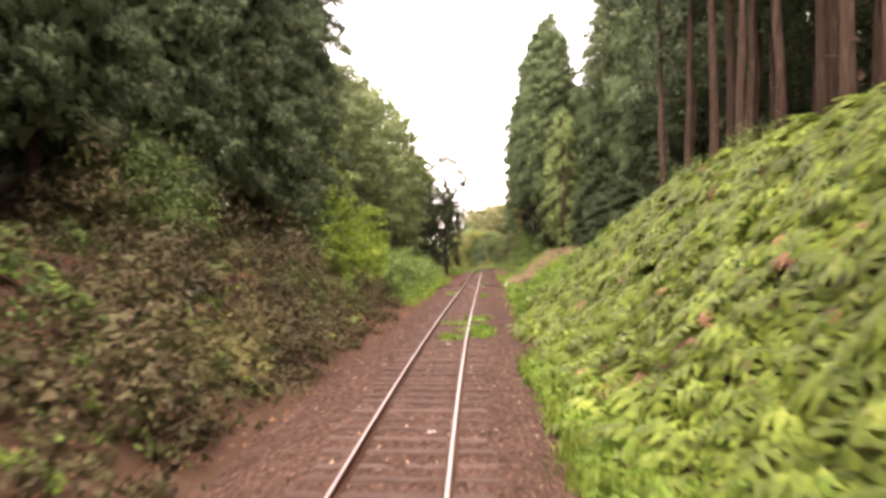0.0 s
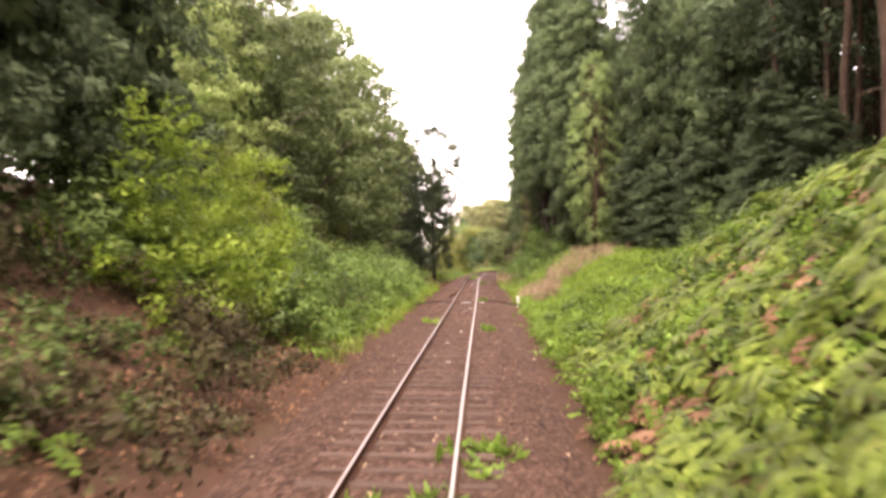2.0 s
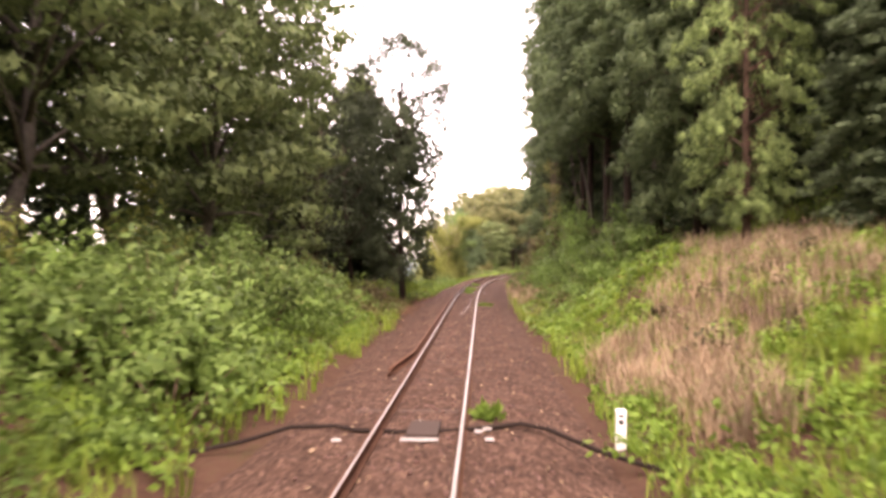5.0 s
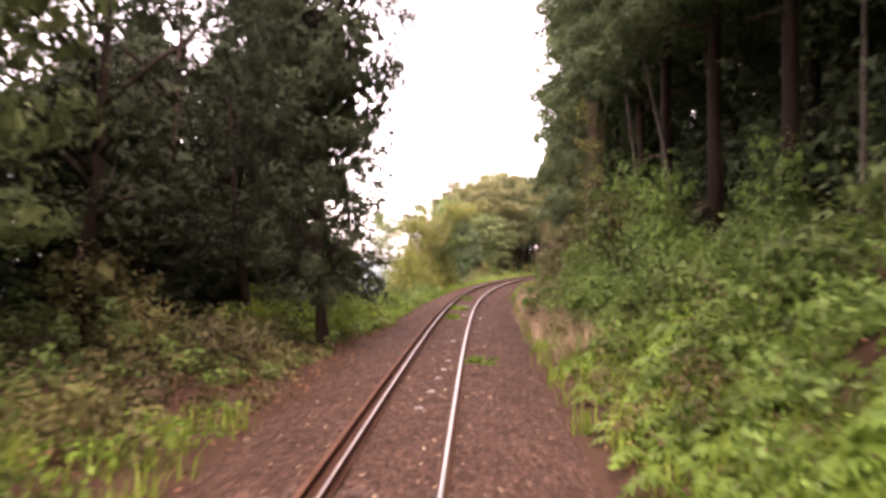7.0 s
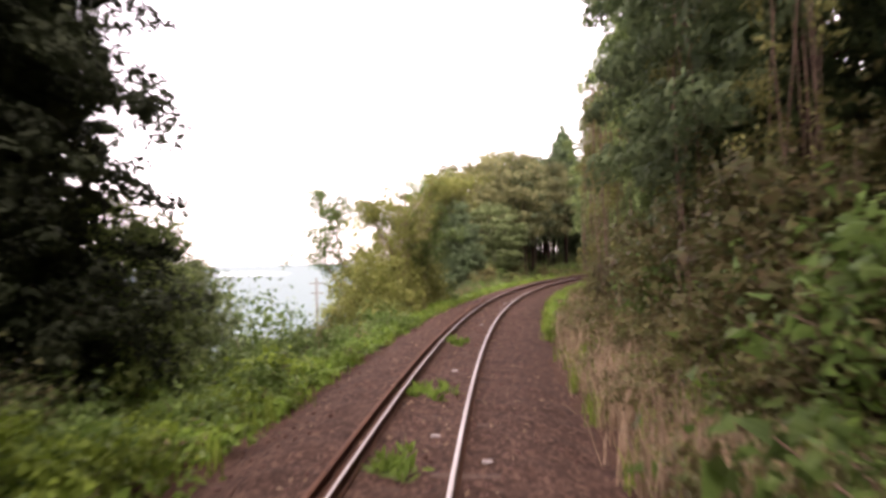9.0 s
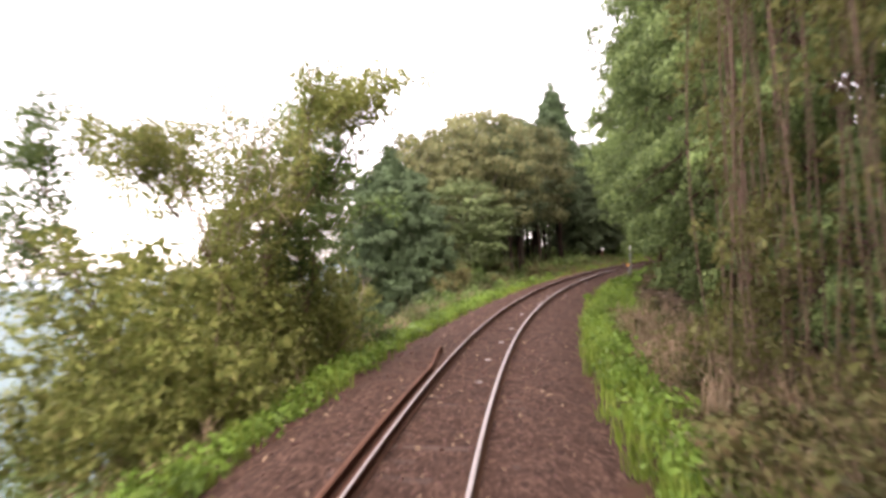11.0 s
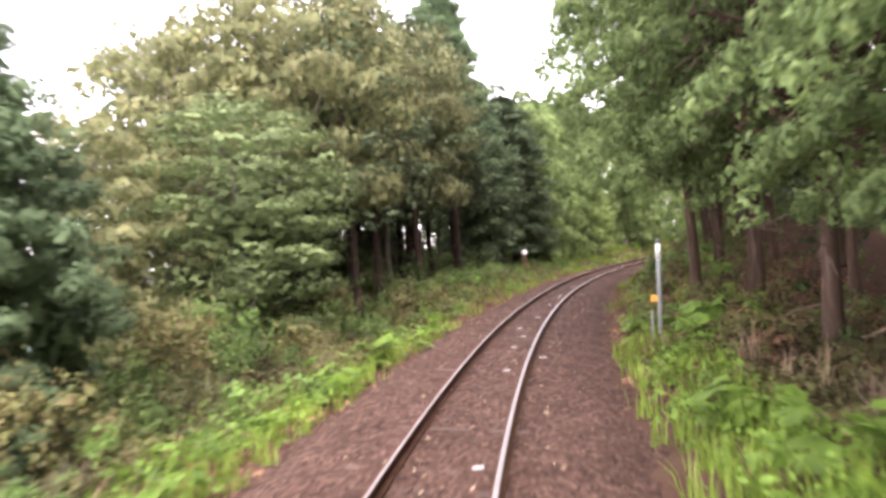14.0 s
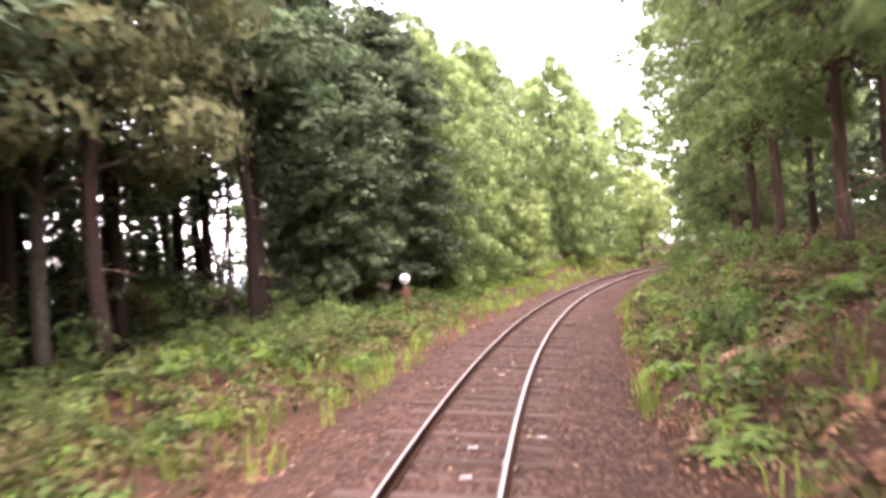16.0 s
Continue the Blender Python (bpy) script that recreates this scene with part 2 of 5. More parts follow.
def along(x, y):
    """(s, d) of world places."""
    s = np.clip(np.array(y, float), -110, 400)
    for _ in range(12):
        a = np.interp(s, SG, TURN_AT)
        ds = (x - np.interp(s, SG, LINE_X)) * np.sin(a) + (y - np.interp(s, SG, LINE_Y)) * np.cos(a)
        s = np.clip(s + np.clip(ds, -30, 30) * 0.8, -110, 400)
    a = np.interp(s, SG, TURN_AT)
    d = (x - np.interp(s, SG, LINE_X)) * np.cos(a) - (y - np.interp(s, SG, LINE_Y)) * np.sin(a)
    return s, np.clip(d, -400, 400)


def knots(*pairs):
    return [p[0] for p in pairs], [p[1] for p in pairs]


# the cutting: foot and crest of the bank on each side, its height, and what lies behind
R_FOOT = knots((0, 2.1), (45, 2.2), (58, 3.0), (75, 2.8), (110, 2.6), (130, 4.0), (158, 3.4), (170, 2.6), (220, 2.6))
R_CREST = knots((0, 9.0), (40, 9.0), (60, 8.0), (75, 7.5), (110, 8), (130, 6.5), (158, 6.5), (175, 7.0), (220, 8))
R_HIGH = knots((0, 5.2), (28, 5.2), (37, 4.0), (46, 2.3), (56, 2.1), (72, 2.6), (95, 3.0), (112, 2.2), (126, -0.6), (156, -0.5), (166, 1.0), (185, 2.0), (220, 2.2))
L_FOOT = knots((0, 2.3), (36, 2.3), (60, 2.6), (90, 2.4), (220, 2.4))
L_CREST = knots((0, 8.5), (45, 8.0), (62, 7.0), (85, 6.0), (100, 5.0), (122, 5.0), (132, 7.0), (155, 7.0), (175, 5.5), (220, 6))
L_HIGH = knots((0, 3.0), (40, 2.4), (60, 1.3), (80, 0.4), (96, -0.3), (110, -0.8), (150, -0.9), (166, -0.8), (178, 0.6), (205, 0.7), (222, 1.2), (260, 1.6))
R_BACK = knots((0, 0.3), (25, 0.28), (40, 0.06), (62, 0.08), (76, 0.32), (118, 0.3), (130, 0.1), (150, 0.15), (180, 0.2))
R_FAR = knots((0, 0.35), (75, 0.45), (110, 0.3), (130, 0.2), (200, 0.2))
L_BACK = knots((0, 0.4), (70, 0.3), (90, 0.05), (200, 0.03))
L_SHORE = knots((0, 45), (80, 40), (96, 12), (106, 4.5), (122, 4.8), (132, 7.0), (150, 7.2), (160, 8), (175, 15), (190, 20), (260, 26))


def ease(t):
    t = np.clip(t, 0, 1)
    return t * t * (3 - 2 * t)


def wave(x, y, f, k=0.0):
    return np.sin(x * f + 1.7 * np.sin(y * f * 0.7 + k)) * np.cos(y * f * 0.9 + 1.3 * np.sin(x * f * 0.6 + k * 2))


def rise(s, d):
    """Height of the ground over the track's level line."""
    s, d = np.asarray(s, float), np.asarray(d, float)
    f, c, h = (np.interp(s, *k) for k in (R_FOOT, R_CREST, R_HIGH))
    right = h * ease((d - f) / (c - f)) + np.clip(d - c, 0, 45) * np.interp(s, *R_BACK) + np.clip(d - c - 7, 0, 40) * np.interp(s, *R_FAR)
    f, c, h = (np.interp(s, *k) for k in (L_FOOT, L_CREST, L_HIGH))
    shore = np.interp(s, *L_SHORE)
    left = h * ease((-d - f) / (c - f)) + np.clip(-d - c, 0, 30) * np.interp(s, *L_BACK) - np.clip(-d - shore, 0, 60) * 0.62
    rough = ease((np.abs(d) - 2.0) / 3)
    z = np.where(d > 0, right, left) + rough * (0.16 * wave(s, d, 0.9) + 0.08 * wave(s, d, 2.3, 1.0))
    return np.maximum(-0.36 + z, -16.0)


def ground(s, d, lift=0.0):
    return at(s, d, rise(s, d) + lift)


# ---- building helpers ----
def mesh_of(name, verts, faces, mats, smooth=False, index=None, normals=None):
    """A mesh from arrays: verts (n, 3), faces (m, 3) or (m, 4), and normals (n, 3) where foliage is rounded."""
    me = bpy.data.meshes.new(name)
    verts, faces = np.asarray(verts, np.float32), np.asarray(faces, np.int32)
    me.vertices.add(len(verts))
    me.vertices.foreach_set("co", verts.ravel())
    me.loops.add(faces.size)
    me.loops.foreach_set("vertex_index", faces.ravel())
    me.polygons.add(len(faces))
    me.polygons.foreach_set("loop_start", np.arange(len(faces), dtype=np.int32) * faces.shape[1])
    if index is not None:
        me.polygons.foreach_set("material_index", np.asarray(index, np.int32))
    me.update(calc_edges=True)
    me.validate()
    for m in mats if isinstance(mats, (list, tuple)) else [mats]:
        me.materials.append(m)
    if normals is not None:
        soft = me.attributes.new("custom_normal", "FLOAT_VECTOR", "POINT")
        soft.data.foreach_set("vector", np.asarray(normals, np.float32).ravel())
    if smooth:
        me.polygons.foreach_set("use_smooth", np.ones(len(faces), bool))
    return me


class Heap:
    """Gathers vertices, triangles and, for foliage, normals."""

    def __init__(self):
        self.v, self.f, self.m, self.n = [], [], [], 0

    def add(self, v, f, normals=None):
        v, f = np.asarray(v, float).reshape(-1, 3), np.asarray(f, int)
        if normals is not None:
            flat = np.cross(v[f[:, 1]] - v[f[:, 0]], v[f[:, 2]] - v[f[:, 0]])
            f = np.where(((flat * normals[f[:, 0]]).sum(1) < 0)[:, None], f[:, ::-1], f)
            self.m.append(normals)
        self.v.append(v)
        self.f.append(f + self.n)
        self.n += len(v)
        return self

    def mesh(self, name, mat, smooth=False):
        return mesh_of(name, np.concatenate(self.v), np.concatenate(self.f), mat, smooth, normals=np.concatenate(self.m) if len(self.m) == len(self.v) else None)


def part(name, me, parent, label=""):
    ob = new(name, me)
    ob.parent = parent
    return tagged(ob, label)


def tube(points, radii, n=6):
    """A tapered tube along points, closed at its ends, as triangles."""
    points, radii = np.asarray(points, float), np.asarray(radii, float)
    t = np.gradient(points, axis=0)
    t /= np.linalg.norm(t, axis=1)[:, None] + 1e-9
    ref = np.where(np.abs(t[:, 2:3]) > 0.9, [[1.0, 0, 0]], [[0, 0, 1.0]])
    a = np.cross(t, ref)
    a /= np.linalg.norm(a, axis=1)[:, None]
    b = np.cross(t, a)
    w = np.arange(n) * 2 * np.pi / n
    v = points[:, None] + radii[:, None, None] * (np.cos(w)[None, :, None] * a[:, None] + np.sin(w)[None, :, None] * b[:, None])
    k = len(points)
    f = []
    for i in range(k - 1):
        for j in range(n):
            p, q = i * n + j, i * n + (j + 1) % n
            f += [(p, q, q + n), (p, q + n, p + n)]
    v = np.concatenate([v.reshape(-1, 3), points[:1], points[-1:]])
    for j in range(n):
        f += [(k * n, (j + 1) % n, j), (k * n + 1, (k - 1) * n + j, (k - 1) * n + (j + 1) % n)]
    return v, np.array(f)


def unit(v):
    return v / (np.linalg.norm(v, axis=-1, keepdims=True) + 1e-9)


def leaves(rng, place, normal, axis, size, aspect=0.5, fold=0.25):
    """One folded, pointed leaf at each place: four corners, two triangles."""
    k = len(place)
    axis = unit(axis - normal * (axis * normal).sum(1, keepdims=True))
    side = np.cross(normal, axis)
    L = (size * rng.uniform(0.65, 1.35, k))[:, None]
    Wd = L * aspect * rng.uniform(0.8, 1.2, (k, 1))
    mid = place + axis * L * 0.45
    v = np.stack([place, mid + side * Wd / 2 - normal * Wd * fold, place + axis * L - normal * L * 0.12, mid - side * Wd / 2 - normal * Wd * fold], 1)
    i = np.arange(k)[:, None] * 4
    f = np.concatenate([i + [0, 1, 2], i + [0, 2, 3]])
    return v.reshape(-1, 3), f


def shards(rng, place, normal, axis, size, aspect):
    """One small pointed spray at each place: a single triangle."""
    k = len(place)
    axis = unit(axis - normal * (axis * normal).sum(1, keepdims=True))
    side = np.cross(normal, axis)
    L = (size * rng.uniform(0.55, 1.4, k))[:, None]
    Wd = L * aspect * rng.uniform(0.7, 1.3, (k, 1))
    v = np.stack([place + side * Wd / 2, place - side * Wd / 2, place + axis * L + side * Wd * rng.uniform(-0.3, 0.3, (k, 1))], 1)
    return v.reshape(-1, 3), np.arange(3 * k).reshape(-1, 3)


def clumps(rng, centre, radius, per, size, flat=0.75, aspect=0.5, hang=0.2, fine=True):
    """Leaves on the upper shells of clumps."""
    k = len(centre)
    dirs = rng.normal(size=(k * per, 3))
    dirs[:, 2] = dirs[:, 2] * 0.75 + 0.5
    dirs = unit(dirs)
    c, r = np.repeat(centre, per, 0), np.repeat(radius, per)[:, None]
    place = c + dirs * r * rng.uniform(0.66, 1.06, (k * per, 1)) * [1, 1, flat]
    normal = unit(dirs + rng.normal(size=dirs.shape) * 0.45 + [0, 0, 0.35])
    axis = rng.normal(size=dirs.shape) * 0.6 + dirs * 0.7 - [0, 0, hang]
    v, f = leaves(rng, place, normal, axis, size, aspect) if fine else shards(rng, place, normal, axis, size, aspect)
    return v, f, np.repeat(unit(dirs * 0.7 + normal * 0.5 + [0, 0, 0.2]), len(v) // len(place), 0)


def tufts(rng, centre, radius, way, per, size, stretch=0.7, flat=0.85, aspect=0.5, fine=False, inner=0.58, outer=None, heart=None):
    """Ragged leafy tufts: a dense heart, and sprays of leaves drawn out along the tuft's way. Their normals round the tuft off."""
    k = len(centre)
    outer = way * 0.3 if outer is None else outer

    def shaped(u, w, r):
        along_way = np.clip((u * w).sum(-1, keepdims=True), 0, 1)
        return (u * [1, 1, flat] + w * stretch * along_way ** 2) * r

    def rounded(u, o, v):
        n = unit(u * 0.75 + o + rng.normal(size=u.shape) * 0.22 + [0, 0, 0.15])
        return np.repeat(n, len(v) // len(u), 0)

    n = (12 if fine else 17) if heart is None else heart
    u = unit(rng.normal(size=(k * n, 3)))
    c, w, r, o = np.repeat(centre, n, 0), np.repeat(way, n, 0), np.repeat(radius, n)[:, None], np.repeat(outer, n, 0)
    v, f = shards(rng, c + shaped(u, w, r * inner), unit(u + rng.normal(size=u.shape) * 0.5), rng.normal(size=u.shape), np.where(r[:, 0] > 1.6, 0.3 * r[:, 0], 0.36 * np.minimum(r[:, 0], 0.75)), 0.8)
    heap = Heap().add(v, f, rounded(u, o, v))
    u = unit(rng.normal(size=(k * per, 3)) + [0, 0, 0.3])
    c, w, r, o = np.repeat(centre, per, 0), np.repeat(way, per, 0), np.repeat(radius, per)[:, None], np.repeat(outer, per, 0)
    place = c + shaped(u, w, r * rng.uniform(0.5, 1.0, (k * per, 1)))
    normal = unit(u * [1, 1, 1.2] + rng.normal(size=u.shape) * 0.24 + [0, 0, 0.25])
    axis = u * 0.5 + w * 0.8 + rng.normal(size=u.shape) * 0.5 - [0, 0, 0.15]
    v, f = (leaves if fine else shards)(rng, place, normal, axis, size, aspect)
    heap.add(v, f, rounded(u, o, v))
    return np.concatenate(heap.v), np.concatenate(heap.f), np.concatenate(heap.m)


def lobes(rng, centre, radius, way, per, size, flat=0.6, aspect=0.5, stretch=0.4, hang=0.2, heart=46, core=0.34):
    """Rounded lobes of a crown: a close heart under a coat of small leaves, bumpy, drawn out along the lobe's way."""
    k = len(centre)
    phase = rng.uniform(0, 6.283, (k, 3))

    def coat(n, lo, hi):
        u = unit(rng.normal(size=(k * n, 3)) + np.repeat(way, n, 0) * 0.35 + [0, 0, 0.18])
        c, r, w, p = np.repeat(centre, n, 0), np.repeat(radius, n)[:, None], np.repeat(way, n, 0), np.repeat(phase, n, 0)
        bump = 1 + 0.13 * (np.sin(5 * u[:, 0] + p[:, 0]) + np.sin(5 * u[:, 1] + p[:, 1]) + np.sin(5 * u[:, 2] + p[:, 2]))[:, None]
        far_ = np.clip((u * w).sum(1, keepdims=True), 0, 1) ** 2
        place = c + (u * [1, 1, flat] * bump + w * stretch * far_) * r * rng.uniform(lo, hi, (k * n, 1))
        round_ = unit(u * [1, 1, 1 / flat ** 0.5] + w * 0.2 + rng.normal(size=u.shape) * 0.16 + [0, 0, 0.1])
        return u, w, r[:, 0], place, round_

    u, w, r, place, round_ = coat(heart, 0.7, 0.86)
    v, f = shards(rng, place, unit(u + rng.normal(size=u.shape) * 0.1), rng.normal(size=u.shape) - [0, 0, 0.3], core * np.minimum(r, 0.85), 0.8)
    heap = Heap().add(v, f, np.repeat(round_, 3, 0))
    u, w, r, place, round_ = coat(per, 0.84, 1.06)
    v, f = shards(rng, place, unit(u + rng.normal(size=u.shape) * 0.2), u * 0.35 + w * 0.5 + rng.normal(size=u.shape) * 0.45 - [0, 0, hang], size, aspect)
    heap.add(v, f, np.repeat(round_, 3, 0))
    return np.concatenate(heap.v), np.concatenate(heap.f), np.concatenate(heap.m)


PLANTED = {}


def plant(kind, variant, s, d, size=1.0, turn=None, sink=0.1, wide=1.0, lift=None):
    """Puts a plant of that kind on the ground at (s, d); the first of each variant is built, the rest are copies of it."""
    turn = (s * 97.0 + d * 53.0) % 360 if turn is None else turn
    p = ground(s, d, -sink) if lift is None else at(s, d, lift)
    m = pose(float(p[0]), float(p[1]), float(p[2]), 0, 0, turn) @ Matrix.Diagonal((size * wide, size * wide, size, 1))
    key = (kind, variant)
    if key in PLANTED:
        old = PLANTED[key].scale
        return copy_thing(PLANTED[key], m @ Matrix.Diagonal((1 / old[0], 1 / old[1], 1 / old[2], 1)))
    ob = PLANTED[key] = KINDS[kind](variant)
    ob.matrix_basis = m
    return ob


CEDARS = {  # lowest boughs, half width, tufts, leaves in a tuft, leaf length, inner leaves
    3: (9.0, 2.3, 46, 36, 0.27, 120), 4: (8.0, 2.5, 46, 36, 0.27, 120), 5: (10.0, 2.1, 46, 36, 0.27, 120),
    10: (6.0, 2.6, 46, 36, 0.27, 120), 11: (5.0, 2.4, 46, 36, 0.27, 120), 14: (0.3, 3.0, 110, 50, 0.21, 600), 15: (0.0, 3.2, 56, 30, 0.34, 320),
}


def cedar(variant):
    """A plantation cedar: straight trunk, short limbs, a crown of tufted clumps. 14 and 15 are leafy to the ground, the rest are bare below."""
    rng = np.random.default_rng(100 + variant)
    high = 19.0
    low, wide, k, per, size, n = CEDARS[variant]
    bare = low > 1
    tree = tagged(new("cedar_tree"), "tall plantation cedar with a bare straight brown trunk" if bare else "tall green cedar with drooping tufted foliage down to the ground",
                  "tree", "cedars beside the line")
    z = np.linspace(0, high * 0.9, 12)
    sway = np.cumsum(rng.normal(size=(12, 2)) * 0.05, 0)
    trunk_r = 0.165 * (1 - z / high) ** 0.8 + 0.02
    trunk_r[0] *= 1.35
    part("trunk", mesh_of("trunk", *tube(np.c_[sway, z], trunk_r, 9), M["dark_bark" if variant in (10, 11) else "bark"], True), tree)
    f = rng.uniform(0, 1, k) ** (1.0 if bare else 1.15) * 0.94
    h = low + (high - low) * f
    shape = np.clip(1.12 * (1 - f ** 3.0), 0.07, 1) * np.clip(0.7 + f * 2.5, 0, 1)
    w = rng.uniform(0, 2 * np.pi, k)
    out = wide * shape * rng.uniform(0.3, 1.0, k) ** 0.5 * (1 + 0.15 * np.sin(3 * w + 1.3 * h))
    centre = np.c_[np.cos(w) * out, np.sin(w) * out, h - 0.12 * out]
    radius = (0.3 + 0.57 * shape) * rng.uniform(0.7, 1.25, k) * 1.15
    way = unit(np.c_[np.cos(w), np.sin(w), rng.uniform(-0.45, 0.5, k)])
    crown = Heap().add(*tufts(rng, centre, radius, way, per, size, 0.7, 0.9, 0.6))
    hh = rng.uniform(low, high * 0.9, n)
    aa, rr = rng.uniform(0, 6.283, n), wide * 0.55 * rng.uniform(0, 1, n) * np.clip(1.05 - (hh - low) / (high - low), 0.07, 1)
    facing = np.c_[np.cos(aa), np.sin(aa), 0 * aa]
    crown.add(*shards(rng, np.c_[facing[:, :2] * rr[:, None], hh], unit(facing + rng.normal(size=(n, 3)) * 0.4), rng.normal(size=(n, 3)), 0.42, 0.9), np.repeat(facing, 3, 0))
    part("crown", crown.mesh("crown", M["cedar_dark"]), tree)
    for i in range(0, k, 16):
        if out[i] > 0.6:
            b = np.array([0.0, 0, h[i] - 0.5 * out[i]])
            pts = np.array([b, b * 0.45 + centre[i] * 0.55 + [0, 0, -0.1], centre[i]])
            part("limb", mesh_of("limb", *tube(pts, [0.05, 0.035, 0.012], 5), M["bark"]), tree)
    if bare:
        for i in range(5):
            a, hh = rng.uniform(0, 6.28), rng.uniform(2.0, low)
            e = np.array([np.cos(a), np.sin(a), -0.15]) * rng.uniform(0.5, 1.3)
            part("dead_limb", mesh_of("dead_limb", *tube([[0, 0, hh], e * 0.5 + [0, 0, hh], e + [0, 0, hh - 0.1]], [0.025, 0.016, 0.006], 4), M["twig"]), tree)
    return tree


BROADLEAF = {  # height, half width, lowest leaves, lobes, lobe size, leaf material, label
    0: (12.0, 3.6, 1.2, 84, 0.98, "broad", "dense green broadleaf tree with layered crowns"),
    1: (11.0, 3.4, 1.0, 58, 1.1, "bush", "dense green broadleaf tree with layered crowns"),
    2: (13.5, 4.0, 1.8, 100, 1.05, "glossy", "large dark-green broadleaf tree with a rounded crown"),
    3: (11.0, 4.4, 1.2, 105, 1.0, "autumn", "broad rounded tree with olive and orange-tinged leaves"),
    4: (12.5, 6.0, 3.4, 220, 1.25, "autumn", "broad rounded tree with olive and orange-tinged leaves"),
    5: (12.5, 3.4, 2.4, 60, 0.85, "backlit", "thin-leaved tree with sky showing through its crown"),
    6: (13.0, 3.3, 1.3, 340, 0.5, "backlit", "evergreen tree with a forked trunk beside the track, backlit darkness painted in"),
    7: (10.0, 3.4, 0.8, 54, 1.05, "bright", "bright yellow-green broadleaf tree with creepers"),
    8: (11.0, 3.6, 0.9, 60, 1.1, "bright", "bright yellow-green broadleaf tree with creepers"),
}


def broadleaf(variant):
    """A spreading evergreen tree: layered lobes of tufted leaves on forking limbs. 5 is open, 6 hangs low on one trunk."""
    rng = np.random.default_rng(200 + variant)
    high, wide, low, k, lobe, mat, label = BROADLEAF[variant]
    tree = tagged(new("broadleaf_tree"), label, "tree", "broadleaf trees beside the line")
    bark = M["dark_bark" if variant in (5, 6) else "grey_bark"]
    fork = low + 0.8
    lean = rng.normal(size=2) * 0.25
    part("trunk", mesh_of("trunk", *tube(np.array([[0, 0, 0], [lean[0] * 0.3, lean[1] * 0.3, fork * 0.5], [lean[0], lean[1], fork], [lean[0] * 2, lean[1] * 2, high * 0.8]]), [0.26, 0.19, 0.16, 0.05], 9), bark, True), tree)
    w = (np.arange(k) * 2.39996 + rng.uniform(-0.5, 0.5, k)) % 6.2832
    cz = np.clip((np.arange(k) + 0.5) / k * 2 - 1 + rng.uniform(-0.12, 0.12, k), -1, 1)
    rim = np.sqrt(np.clip(1 - np.clip(cz, -0.45, 1) ** 2, 0.06, 1)) * np.where(cz < -0.45, 0.85, 1)
    if variant == 6:
        rim = np.interp(cz, [-1, -0.6, -0.2, 0.15, 0.5, 0.8, 1], [0.6, 0.66, 0.7, 0.9, 1.18, 0.95, 0.3])
    fill = rng.uniform(0.68 if variant == 4 else 0.5, 1.0, k) ** 0.5
    reach = (wide - lobe * 0.6) * rim * fill * (1 + 0.16 * np.sin(3 * w + variant))
    mid = (high + low) / 2
    centre = np.c_[np.cos(w) * reach + lean[0], np.sin(w) * reach + lean[1], mid + cz * ((high - low) / 2 - lobe * 0.45)]
    radius = lobe * rng.uniform(0.65, 1.2, k)
    way = unit(np.c_[np.cos(w) * rim, np.sin(w) * rim, cz * 0.4 + 0.15])
    crown = Heap()
    if variant == 5:
        crown.add(*lobes(rng, centre, radius, way, 150, 0.13, 0.55, 0.6, 0.5, heart=10))
    else:
        per, size = {2: (180, 0.11), 3: (190, 0.105), 4: (230, 0.1), 6: (100, 0.085)}.get(variant, (130, 0.14))
        crown.add(*lobes(rng, centre, radius, way, per, size, 0.8 if variant == 6 else 0.48, 0.5, 0.5, core=0.26 if variant == 6 else 0.3, heart=60 if variant == 6 else 56))
        n = 3600 if variant == 4 else 1200
        q = unit(rng.normal(size=(n, 3)))
        v, f = shards(rng, q * rng.uniform(0.15, 0.84 if variant == 4 else 0.66, (n, 1)) * [wide, wide, (high - low) / 2] + [0, 0, mid], unit(q + rng.normal(size=(n, 3)) * 0.4), rng.normal(size=(n, 3)), 0.36, 0.9)
        crown.add(v, f, np.repeat(q, 3, 0))
    part("crown", crown.mesh("crown", M[mat]), tree)
    for i in range(0, k, max(3, k // 22)):
        b = np.array([lean[0], lean[1], min(max(fork * rng.uniform(0.8, 1.1), centre[i][2] - 0.6 * reach[i] - 0.5), high * 0.75)])
        pts = np.array([b, b * 0.5 + centre[i] * 0.5 + [0, 0, 0.2], centre[i]])
        part("limb", mesh_of("limb", *tube(pts, [0.075, 0.05, 0.015], 6), bark), tree)
    return tree


HANGING = {  # height, half width, lowest bough, boughs, leaf length, leaf material
    0: (17.0, 4.6, 2.6, 70, 0.105, "cedar"),
    1: (16.0, 4.8, 2.4, 70, 0.105, "cedar"),
    2: (18.0, 4.2, 1.6, 76, 0.13, "cedar"),
    3: (24.0, 3.3, 1.5, 110, 0.2, "tall_cedar"),
    4: (26.0, 3.4, 2.5, 112, 0.2, "tall_cedar"),
    5: (15.0, 4.4, 1.0, 70, 0.22, "cedar"),
    6: (26.0, 3.5, 6.5, 90, 0.2, "tall_cedar"),
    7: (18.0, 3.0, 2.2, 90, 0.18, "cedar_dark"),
    8: (16.5, 4.8, 3.6, 70, 0.105, "cedar"),
    9: (11.2, 3.6, 0.4, 130, 0.1, "conifer"),
    10: (19.0, 3.2, 6.5, 80, 0.12, "conifer"),
    11: (18.0, 3.0, 1.2, 120, 0.18, "backlit"),
}
